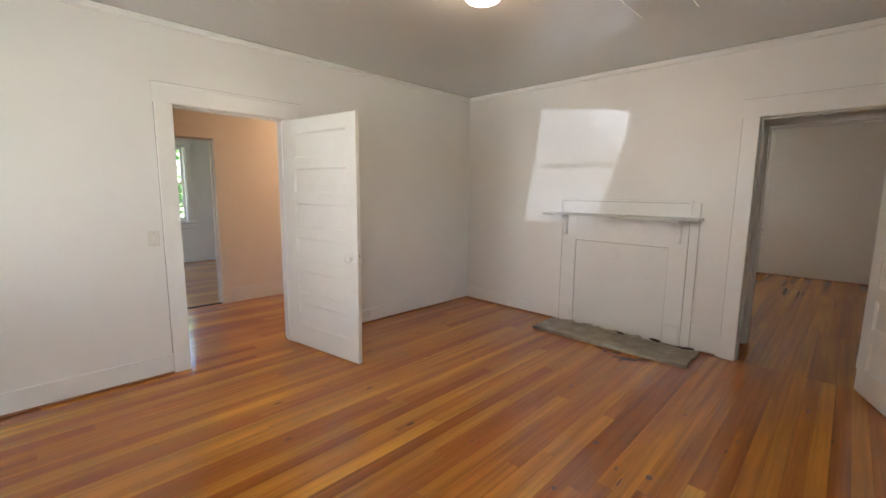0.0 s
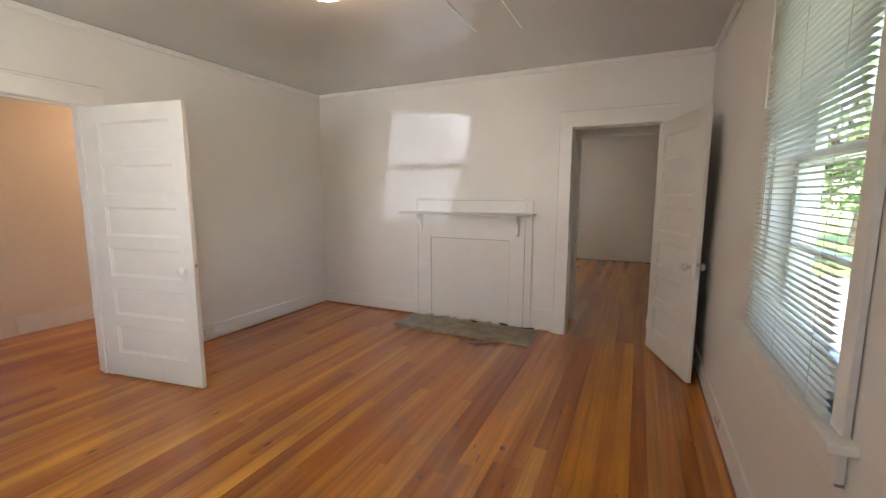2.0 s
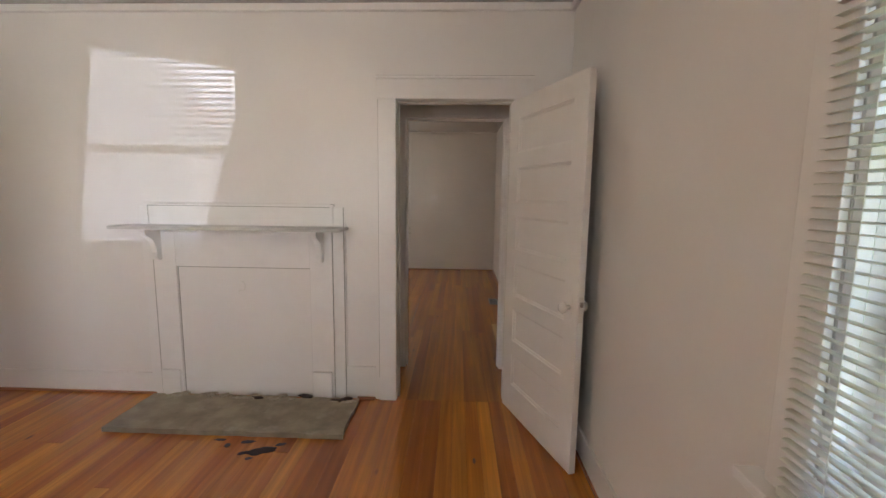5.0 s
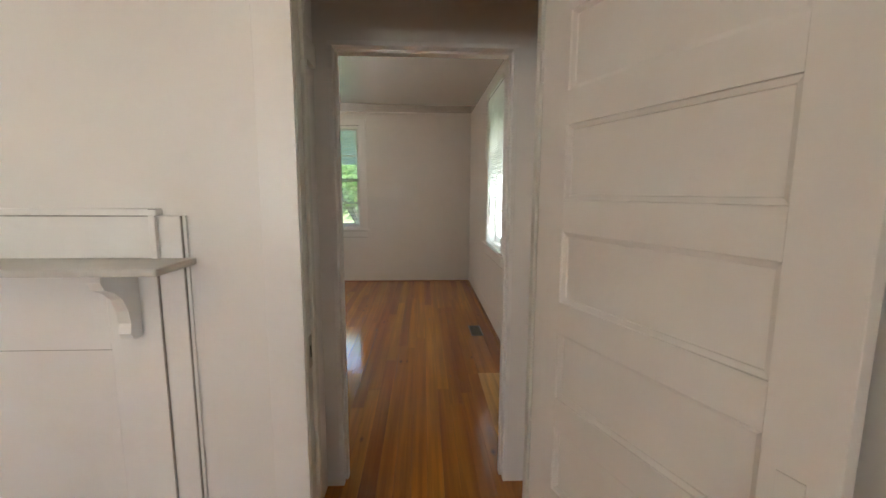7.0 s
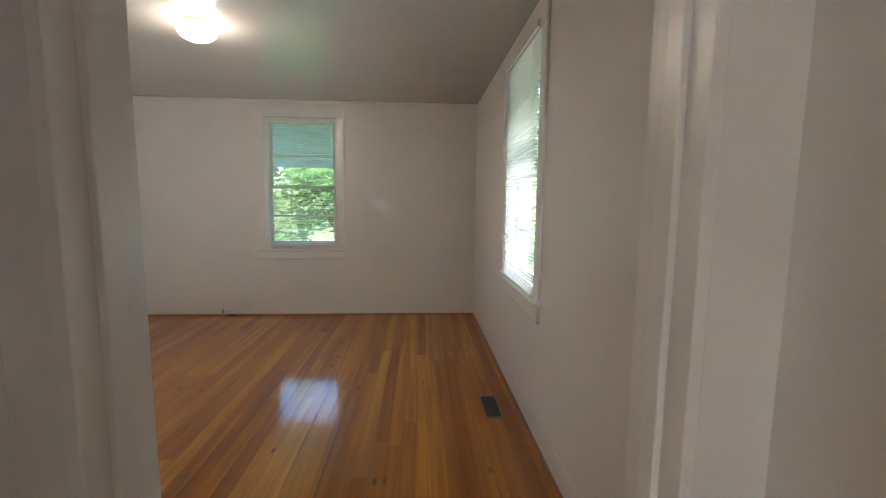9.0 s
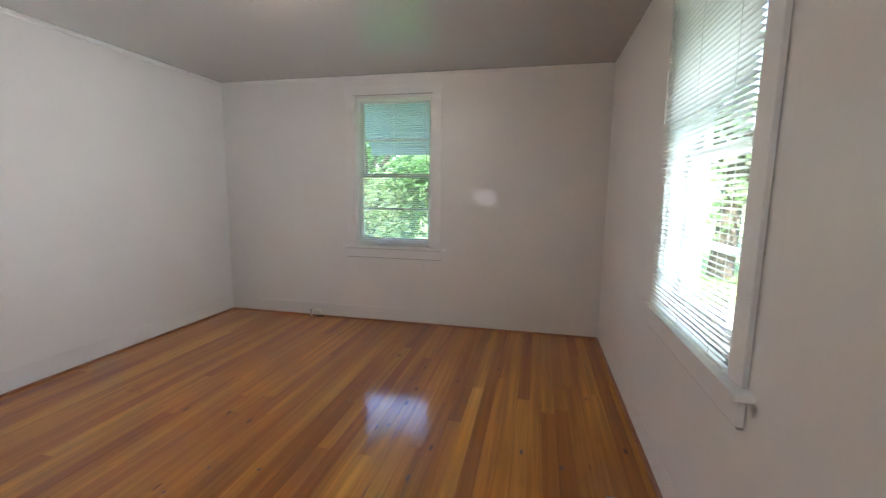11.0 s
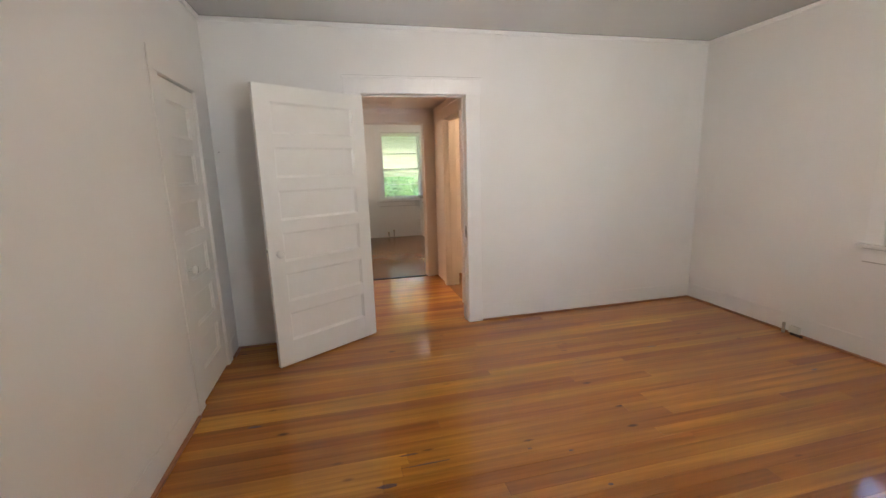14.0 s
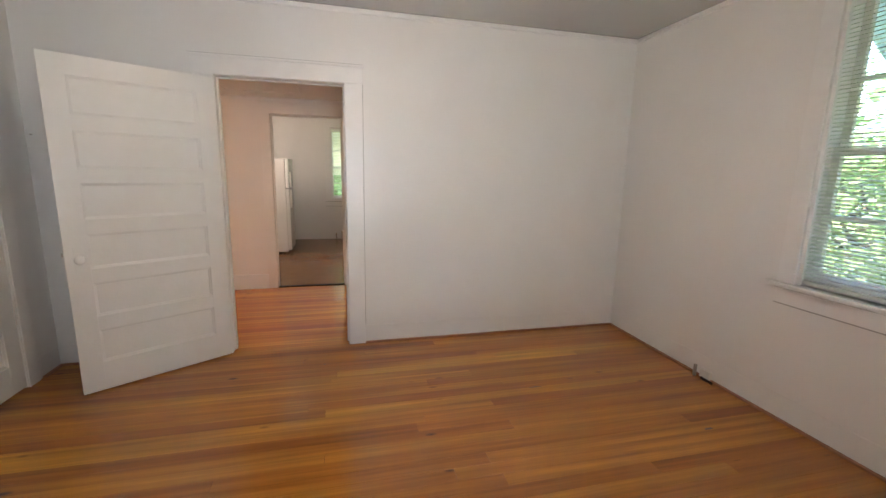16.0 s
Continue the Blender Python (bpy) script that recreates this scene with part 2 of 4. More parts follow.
M_SEAM = material("seam_dirt_and_shadow", (0.46, 0.44, 0.41), 0.8, color2=(0.30, 0.285, 0.26), scale=25, amount=0.9)
# shelf colour, greyer than the other mantel parts
M_SHELF = material("grey_shelf_paint", (0.62, 0.61, 0.58), 0.35, color2=(0.52, 0.51, 0.48), scale=12, bump=0.2)
# near-black; also paints the shade inside slots, strike holes and the vent
M_DARK = material("near_black", (0.012, 0.011, 0.010), 0.9)
M_PLATE = material("ivory_plastic", (0.70, 0.68, 0.62), 0.3, color2=(0.76, 0.74, 0.68), scale=12)
M_SLAT = material("blind_vinyl", (0.88, 0.89, 0.86), 0.38, color2=(0.84, 0.85, 0.82), scale=12)
def translucent(m, share, color):
    nt = m.node_tree
    out = nt.nodes["Material Output"]
    tr = nt.nodes.new("ShaderNodeBsdfTranslucent")
    tr.inputs[0].default_value = (*color, 1)
    mx = nt.nodes.new("ShaderNodeMixShader")
    mx.inputs[0].default_value = share
    nt.links.new(nt.nodes["Principled BSDF"].outputs[0], mx.inputs[1])
    nt.links.new(tr.outputs[0], mx.inputs[2])
    nt.links.new(mx.outputs[0], out.inputs["Surface"])


translucent(M_SLAT, 0.45, (0.88, 0.91, 0.82))
M_AWNING = material("aqua_awning", (0.55, 0.66, 0.68), 0.45, color2=(0.48, 0.60, 0.62), scale=5, stretch=(1, 1, 1))
M_CREAM = material("cream_awning", (0.62, 0.60, 0.50), 0.5, color2=(0.55, 0.53, 0.44), scale=5)
translucent(M_CREAM, 0.4, (0.75, 0.72, 0.58))
M_SIDING = material("white_siding", (0.72, 0.72, 0.70), 0.6, color2=(0.62, 0.62, 0.60), scale=3, bump=0.2)
M_ROOF = material("roof_shingle", (0.10, 0.10, 0.10), 0.9, color2=(0.06, 0.06, 0.06), scale=10, bump=0.5)
M_GRASS = material("grass", (0.13, 0.20, 0.05), 0.9, color2=(0.21, 0.25, 0.08), scale=1.2, amount=0.9, bump=0.6, bump_scale=20)
M_DRIVE = material("pale_concrete_drive", (0.38, 0.37, 0.345), 0.85, color2=(0.31, 0.30, 0.275), scale=2, bump=0.4)
M_LEAF = material("leaves", (0.11, 0.18, 0.06), 0.5, color2=(0.19, 0.26, 0.10), scale=1.6, amount=1.0)
M_LEAF2 = material("dark_leaves", (0.05, 0.13, 0.03), 0.5, color2=(0.12, 0.22, 0.05), scale=1.6, amount=1.0)
translucent(M_LEAF, 0.5, (0.42, 0.52, 0.27))
translucent(M_LEAF2, 0.45, (0.30, 0.46, 0.17))
M_BARK = material("bark", (0.13, 0.10, 0.07), 0.9, color2=(0.07, 0.055, 0.04), scale=12, stretch=(1, 1, 0.2), bump=0.8)
M_COUNTER = material("dark_worktop", (0.07, 0.06, 0.055), 0.3, color2=(0.12, 0.10, 0.09), scale=30)
M_FRIDGE = material("fridge_enamel", (0.80, 0.80, 0.78), 0.25)
M_SHADE = emitter("lit_glass_dome", (1.0, 0.80, 0.58), 2.2)
M_KSHADE = emitter("dim_lit_glass", (1.0, 0.92, 0.80), 0.10)
M_BULB = emitter("lit_vanity_glass", (1.0, 0.78, 0.52), 5.0)

M_GLASS = bpy.data.materials.new("window_glass")
M_GLASS.use_nodes = True
gb = M_GLASS.node_tree.nodes["Principled BSDF"]
gb.inputs["Base Color"].default_value = (0.95, 0.98, 0.97, 1)
gb.inputs["Roughness"].default_value = 0.0
gb.inputs["Transmission Weight"].default_value = 1.0
gb.inputs["IOR"].default_value = 1.05


# ---- mesh helpers ----
def box(bm, x0, y0, z0, x1, y1, z1, bevel=0.0):
    x0, x1 = min(x0, x1), max(x0, x1)
    y0, y1 = min(y0, y1), max(y0, y1)
    z0, z1 = min(z0, z1), max(z0, z1)
    v = [bm.verts.new(p) for p in ((x0, y0, z0), (x1, y0, z0), (x1, y1, z0), (x0, y1, z0), (x0, y0, z1), (x1, y0, z1), (x1, y1, z1), (x0, y1, z1))]
    f = [bm.faces.new([v[i] for i in q]) for q in ((0, 3, 2, 1), (4, 5, 6, 7), (0, 1, 5, 4), (1, 2, 6, 5), (2, 3, 7, 6), (3, 0, 4, 7))]
    if bevel:
        edges = list({e for face in f for e in face.edges})
        bmesh.ops.bevel(bm, geom=edges, offset=bevel, segments=2, affect="EDGES", profile=0.6)


def boxes(*rows, bevel=0.0):
    bm = bmesh.new()
    for r in rows:
        box(bm, *r, bevel=bevel)
    return bm


def lathe(profile, n=20, axis="z"):
    bm = bmesh.new()
    rings = []
    for r, h in profile:
        ring = []
        for i in range(n):
            a = 2 * math.pi * i / n
            c, s = r * math.cos(a), r * math.sin(a)
            ring.append(bm.verts.new((c, s, h) if axis == "z" else (c, h, s)))
        rings.append(ring)
    for a, b in zip(rings, rings[1:]):
        for i in range(n):
            bm.faces.new((a[i], a[(i + 1) % n], b[(i + 1) % n], b[i]))
    bm.faces.new(rings[0][::-1])
    bm.faces.new(rings[-1])
    bmesh.ops.recalc_face_normals(bm, faces=bm.faces)
    for f in bm.faces:
        f.smooth = True
    return bm


def mesh_of(name, bm, mat):
    me = bpy.data.meshes.new(name)
    bm.to_mesh(me)
    bm.free()
    me.materials.append(mat)
    return me


def part(name, bm, mat, parent=None, label=""):
    ob = new(name, mesh_of(name, bm, mat))
    ob.parent = parent
    if label:
        ob["label"] = label
    return ob


def empty(name, m, label, category, group="", kind=""):
    ob = new(name)
    ob.empty_display_size = 0.1
    ob.matrix_world = m
    return tagged(ob, label, category, group, kind)


def structure(name, bm, mat, label, category="wall"):
    return tagged(part(name, bm, mat), label, category, "", "structure")


def wall(name, axis, p0, p1, u0, u1, z1, holes, mat, label, z0=-0.02):
    """A wall between p0 and p1 on its thin axis, from u0 to u1 along it, with holes (u, u, z, z)."""
    us = sorted({u0, u1, *[h[0] for h in holes], *[h[1] for h in holes]})
    zs = sorted({z0, z1, *[max(h[2], z0) for h in holes], *[h[3] for h in holes]})

    def solid(i, k):
        if i < 0 or k < 0 or i >= len(us) - 1 or k >= len(zs) - 1:
            return False
        u, z = (us[i] + us[i + 1]) / 2, (zs[k] + zs[k + 1]) / 2
        return not any(h[0] < u < h[1] and h[2] < z < h[3] for h in holes)

    bm = bmesh.new()
    cache = {}

    def vert(p, u, z):
        key = (p, u, z)
        if key not in cache:
            cache[key] = bm.verts.new((p, u, z) if axis == "x" else (u, p, z))
        return cache[key]

    for i in range(len(us) - 1):
        for k in range(len(zs) - 1):
            if not solid(i, k):
                continue
            a, b, c, d = us[i], us[i + 1], zs[k], zs[k + 1]
            for p in (p0, p1):
                bm.faces.new([vert(p, a, c), vert(p, b, c), vert(p, b, d), vert(p, a, d)])
            for di, dk, u_, v_ in ((-1, 0, (a, c), (a, d)), (1, 0, (b, c), (b, d)), (0, -1, (a, c), (b, c)), (0, 1, (a, d), (b, d))):
                if not solid(i + di, k + dk):
                    bm.faces.new([vert(p0, *u_), vert(p1, *u_), vert(p1, *v_), vert(p0, *v_)])
    bmesh.ops.recalc_face_normals(bm, faces=bm.faces)
    return structure(name, bm, mat, label)


# ---- large structure ----
CEIL = 2.63
YB = 4.70
XW, XE, YN, YNB, YS = -3.60, 0.61, 4.0, 9.3, -1.9
XH = -5.5
D1, D2, D3 = (0.63, 1.49), (-0.51, 0.245), (5.865, 6.765)
WA, WB, WN = (1.125, 2.00, 0.82, 2.40), (6.50, 7.35, 0.86, 2.42), (-1.97, -1.11, 0.845, 2.42)
wall("wall_west", "x", XW - 0.15, XW, YS - 0.15, YNB + 0.15, 2.78, [(D1[0] - .02, D1[1] + .02, -1, 2.07), (D3[0] - .02, D3[1] + .02, -1, 2.11)], M_WALL, "white semi-gloss painted wall with two doorways into the hall")
wall("wall_east", "x", XE, XE + 0.17, YS - 0.15, YNB + 0.15, 2.78, [WA, WB, (-1.4, -0.5, 0.82, 2.40)], M_WALL, "white painted outer wall with blind-covered windows")
wall("wall_north_1", "y", YN, YN + 0.13, XW, XE, CEIL, [(D2[0] - .02, D2[1] + .02, -1, 2.07)], M_WALL, "white glossy painted wall behind the boarded fireplace")
wall("wall_south_2", "y", 4.57, YB, XW, XE, CEIL, [(-0.54, 0.28, -1, 2.06), (-3.29, -2.64, -1, 2.05)], M_WALL, "white painted wall with a closed closet door")
wall("wall_north_2", "y", YNB, YNB + 0.15, XW, XE, 2.78, [WN], M_WALL, "white painted wall with one window")
wall("wall_south_1", "y", YS - 0.15, YS, XW, XE, 2.78, [(-2.74, -1.56, 1.04, 2.36)], M_WALL, "white painted wall with a window")
wall("closet_wall_west", "x", -0.68, -0.60, 4.13, 4.57, CEIL, [], M_WALL, "grey-white inner wall of the closet passage")
wall("closet_wall_east", "x", 0.385, 0.46, 4.13, 4.57, CEIL, [], M_WALL, "grey-white inner wall of the closet passage")
KD, CD = (5.93, 6.77), (0.68, 1.50)
wall("hall_wall_west", "x", XH - 0.13, XH, -1.75, 8.0, CEIL, [(KD[0], KD[1], -1, 2.09), (CD[0], CD[1], -1, 2.05)], M_HALL, "cream hall wall with doorways to the kitchen and a bedroom")
wall("hall_wall_north", "y", 6.90, 7.03, XH, XW - 0.15, CEIL, [(-4.95, -4.19, -1, 2.06)], M_HALL, "cream hall wall with the bathroom doorway")
wall("hall_wall_south", "y", -1.75, -1.6, XH, XW - 0.15, CEIL, [], M_HALL, "cream end wall of the hall")
wall("bedroom_wall_west", "x", -9.4, -9.25, -1.0, 4.2, CEIL, [(1.30, 2.13, 0.80, 2.25)], M_WALL, "white bedroom wall with a window")
wall("bedroom_wall_north", "y", 4.0, 4.1, -9.25, XH - 0.13, CEIL, [], M_WALL, "white bedroom wall")
# the opening is out of view, made for the bedroom's area lamp
wall("bedroom_wall_south", "y", -1.0, -0.9, -9.25, XH - 0.13, CEIL, [(-8.0, -7.0, 0.82, 2.25)], M_WALL, "white bedroom wall")
wall("kitchen_wall_west", "x", -9.45, -9.30, 4.2, 8.1, CEIL, [(6.53, 7.42, 0.83, 2.29)], M_WALL, "white kitchen wall with a window")
wall("kitchen_wall_north", "y", 7.95, 8.08, -9.30, -6.42, CEIL, [], M_WALL, "white kitchen wall behind the cabinets")
wall("kitchen_wall_south", "y", 4.9, 5.0, -9.30, XH - 0.13, CEIL, [], M_WALL, "white kitchen wall")
wall("bath_wall_west", "x", -6.42, -6.3, 6.93, 8.9, CEIL, [], M_HALL, "warm-lit bathroom wall")
wall("bath_wall_south", "y", 6.93, 7.03, -6.3, XH - 0.13, CEIL, [], M_HALL, "warm-lit bathroom wall")
wall("bath_wall_north", "y", 8.9, 9.0, -6.42, XW - 0.15, CEIL, [], M_HALL, "warm-lit bathroom wall")
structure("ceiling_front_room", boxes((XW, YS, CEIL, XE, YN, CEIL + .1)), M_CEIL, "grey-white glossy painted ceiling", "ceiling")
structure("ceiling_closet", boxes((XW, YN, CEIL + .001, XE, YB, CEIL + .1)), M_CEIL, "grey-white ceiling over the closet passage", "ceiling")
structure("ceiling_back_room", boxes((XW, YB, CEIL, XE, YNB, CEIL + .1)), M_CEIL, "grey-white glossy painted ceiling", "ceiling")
structure("ceiling_hall", boxes((XH, -1.6, CEIL, XW - .15, 4.9, CEIL + .1)), M_HALL, "cream hall ceiling", "ceiling")
structure("ceiling_hall_low", boxes((XH, 4.9, 2.25, XW - .15, 6.90, 2.34), (XH, 4.84, 2.25, XW - .15, 4.9, CEIL)), M_HALL, "lowered cream hall ceiling", "ceiling")
structure("ceiling_west_rooms", boxes((-9.45, -1.0, CEIL, XH - .13, 8.1, CEIL + .1), (-6.3, 8.1, CEIL, XW - .15, 9.0, CEIL + .1), (XH - .13, 7.03, CEIL, XW - .15, 8.1, CEIL + .1)), M_WALL, "white ceiling", "ceiling")
structure("roof", boxes((-9.9, -2.5, 2.80, 1.2, 9.9, 2.9)), M_ROOF, "dark shingled house roof", "roof")
structure("foundation", boxes((-9.4, -2.0, -0.75, 0.7, 9.4, -0.08)), M_SIDING, "pale house foundation", "foundation")
structure("subfloor", boxes((-9.45, -2.05, -0.08, XE + .1, YNB + .1, -0.022)), M_SUB, "dark subfloor under the boards", "floor")
structure("kitchen_floor", boxes((-9.30, 5.0, -0.02, XH - .02, 7.95, 0.0)), M_VINYL, "worn brown vinyl kitchen floor", "floor")
structure("bath_floor", boxes((-6.3, 6.90, -0.02, XW - .15, 8.9, 0.001)), M_VINYL, "worn brown bathroom floor", "floor")
structure("kitchen_threshold", boxes((XH - .06, KD[0], 0.0, XH - .01, KD[1], 0.008)), M_SUB, "dark metal threshold strip", "threshold")
structure("bedroom_threshold", boxes((XH - .06, CD[0], 0.001, XH - .01, CD[1], 0.008)), M_SUB, "dark metal threshold strip", "threshold")


# ---- trim ----
def strip_run(name, mat, depth, z0, z1, runs, label, bevel=0.003):
    bm = bmesh.new()
    for axis, face, sign, a, b in runs:
        if axis == "x":
            box(bm, face, a, z0, face + sign * depth, b, z1, bevel)
        else:
            box(bm, a, face, z0, b, face + sign * depth, z1, bevel)
    return structure(name, bm, mat, label, "trim")


A_RUNS = [("x", XW, 1, YS, D1[0] - .12), ("x", XW, 1, D1[1] + .12, YN), ("y", YN, -1, XW + .02, -2.24), ("y", YN, -1, D2[1] + .12, XE - .02), ("x", XE, -1, YS, YN), ("y", YS, 1, XW + .02, XE - .02)]
B_RUNS = [("x", XW, 1, YB, D3[0] - .14), ("x", XW, 1, D3[1] + .14, YNB), ("y", YNB, -1, XW + .02, XE - .02), ("x", XE, -1, YB, YNB), ("y", YB, 1, XW + .02, -3.40), ("y", YB, 1, -2.53, -0.65), ("y", YB, 1, 0.39, XE - .02)]
strip_run("baseboard_front_room", M_TRIM, 0.016, 0.012, 0.155, A_RUNS, "white painted baseboard")
strip_run("baseboard_back_room", M_WALL, 0.005, 0.012, 0.155, B_RUNS, "white painted baseboard")
strip_run("shoe_front_room", M_SHOE, 0.028, 0.0, 0.016, A_RUNS + [("y", YN, -1, -0.79, -0.66)], "thin stained wooden shoe moulding", 0.005)
strip_run("shoe_back_room", M_SHOE, 0.026, 0.0, 0.014, B_RUNS, "thin stained wooden shoe moulding", 0.005)
strip_run("crown_front_room", M_TRIM, 0.03, 2.585, 2.63, [("x", XW, 1, YS, YN), ("y", YN, -1, XW + .03, XE - .03), ("x", XE, -1, YS, YN), ("y", YS, 1, XW + .03, XE - .03)], "thin white crown strip", 0.008)
strip_run("crown_back_room", M_TRIM, 0.022, 2.595, 2.63, [("x", XW, 1, YB, YNB), ("y", YNB, -1, XW + .03, XE - .03), ("y", YB, 1, XW + .03, XE - .03)], "thin white crown strip", 0.008)
strip_run("baseboard_hall", M_TRIM, 0.018, 0.0, 0.18, [("x", XH, 1, CD[1] + .11, 6.03 - .11), ("x", XW - .15, -1, 1.6, 5.8)], "white painted hall baseboard")
strip_run("baseboard_bedroom", M_TRIM, 0.018, 0.0, 0.16, [("x", -9.25, 1, -.9, 4.0), ("y", 4.0, -1, -9.2, -5.7)], "white painted baseboard")
strip_run("cleats", M_GREYTRIM, 0.022, 1.93, 2.02, [("x", -0.60, 1, 4.20, 4.53), ("x", 0.385, -1, 4.20, 4.53)], "grey-painted shelf cleats inside the closet passage")
# seams and cracks in the ceiling boards
structure("ceiling_seam_1", boxes((-1.086, 1.9, CEIL - .003, -1.082, 2.88, CEIL - .001)), M_GREYTRIM, "open dark seam in the ceiling board", "seam")
structure("ceiling_seam_2", boxes((-0.757, 1.9, CEIL - .0025, -0.752, 2.94, CEIL - .001)), M_GREYTRIM, "filled seam in the ceiling board", "seam")


structure("ceiling_seam_3", boxes((-0.911, 5.6, CEIL - .0025, -0.908, 8.45, CEIL - .001)), M_CEIL, "filled seam in the back room's ceiling board", "seam")
structure("ceiling_seam_4", boxes((-1.9, 6.218, CEIL - .003, -0.25, 6.222, CEIL - .001)), M_CEIL, "cross seam in the back room's ceiling board", "seam")


def door_frame(name, axis, faces, u0, u1, z1, mat, label, casing=0.115, head=0.125, sides=(1, 1), jamb=0.02, mat_in=None, thick=0.020, cap=True, seams=False):
    """Jambs, stops and casings round an opening; faces: the two wall faces; sides: build the casing on low/high face."""
    e = empty(name, pose(0, 0, 0), label, "door frame", kind="structure")

    def rect(nm, p0, p1, a, b, c, d, m=mat, bv=0.003):
        bm = bmesh.new()
        if axis == "x":
            box(bm, p0, a, c, p1, b, d, bv)
        else:
            box(bm, a, p0, c, b, p1, d, bv)
        part(nm, bm, m, e)

    f0, f1 = faces
    mi = mat_in or mat
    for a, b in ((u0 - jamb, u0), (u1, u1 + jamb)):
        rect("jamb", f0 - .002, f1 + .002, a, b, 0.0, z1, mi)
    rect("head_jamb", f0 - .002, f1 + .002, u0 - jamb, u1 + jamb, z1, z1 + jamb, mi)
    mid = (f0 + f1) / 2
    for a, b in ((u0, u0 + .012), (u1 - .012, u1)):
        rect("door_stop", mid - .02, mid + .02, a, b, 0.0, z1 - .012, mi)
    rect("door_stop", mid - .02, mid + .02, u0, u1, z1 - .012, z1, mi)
    for side, face, sgn in ((sides[0], f0, -1), (sides[1], f1, 1)):
        if not side:
            continue
        q0, q1 = face + sgn * .0025, face + sgn * thick
        for a, b in ((u0 - casing - .003, u0 - .003), (u1 + .003, u1 + casing + .003)):
            rect("casing", q0, q1, a, b, 0.0, z1 + .003)
        rect("head_casing", q0, q1 + sgn * .003, u0 - casing - .006, u1 + casing + .006, z1 + .003, z1 + head)
        if seams:
            s0, s1 = face + sgn * .001, face + sgn * .006
            for a, b in ((u0 - casing - .0075, u0 - casing - .0035), (u1 + casing + .0035, u1 + casing + .0075)):
                rect("seam", s0, s1, a, b, 0.16, z1 + .002, M_SEAM, 0)
        if cap:
            if seams:
                rect("seam", s0, q1 + sgn * .004, u0 - casing - .013, u1 + casing + .013, z1 + head + .0185, z1 + head + .0215, M_SEAM, 0)
            rect("cap", q0, q1 + sgn * .012, u0 - casing - .014, u1 + casing + .014, z1 + head, z1 + head + .018)
    return e


DF1 = door_frame("door_frame_1", "x", (XW - .15, XW), *D1, 2.05, M_TRIM, "white painted frame of the doorway from the front room to the hall", seams=True)
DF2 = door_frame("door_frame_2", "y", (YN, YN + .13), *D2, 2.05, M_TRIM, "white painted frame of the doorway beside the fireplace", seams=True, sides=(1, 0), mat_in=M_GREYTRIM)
DF3 = door_frame("door_frame_3", "x", (XW - .15, XW), *D3, 2.095, M_TRIM, "white painted frame of the doorway from the back room to the hall", seams=True, head=0.12, casing=.135)
door_frame("door_frame_4", "y", (4.57, YB), -0.52, 0.26, 2.04, M_TRIM, "white painted frame of the passage opening", sides=(0, 1), casing=.1)
door_frame("door_frame_5", "x", (XH - .13, XH), CD[0] + .02, CD[1] - .02, 2.03, M_HALL, "cream frame of the bedroom doorway", casing=.12)
door_frame("door_frame_6", "x", (XH - .13, XH), KD[0] + .02, KD[1] - .02, 2.07, M_HALL, "cream frame of the kitchen doorway", casing=.10)
door_frame("door_frame_7", "y", (6.90, 7.03), -4.93, -4.21, 2.04, M_HALL, "cream frame of the bathroom doorway", casing=.10)
door_frame("door_frame_8", "y", (4.57, YB), -3.27, -2.66, 2.03, M_WALL, "white painted frame of the closet door", sides=(0, 1), casing=.10, thick=.010, cap=False)


# ---- doors ----
def knob(parent, x, side, mat=M_PORC):
    y = side * 0.0175
    plate = bmesh.new()
    box(plate, x - .022, y, 0.80, x + .022, y + side * .003, 0.96, .001)
    part("knob_plate", plate, M_DOOR, parent, "painted-over escutcheon plate")
    bm = lathe([(0.011, 0), (0.010, .022), (0.016, .028), (0.027, .036), (0.029, .046), (0.024, .056), (0.010, .060)], 18, "y")
    for v in bm.verts:
        v.co = Vector((v.co.x + x, y + side * v.co.y, v.co.z + 0.885))
    part("knob", bm, mat, parent, "white porcelain door knob")


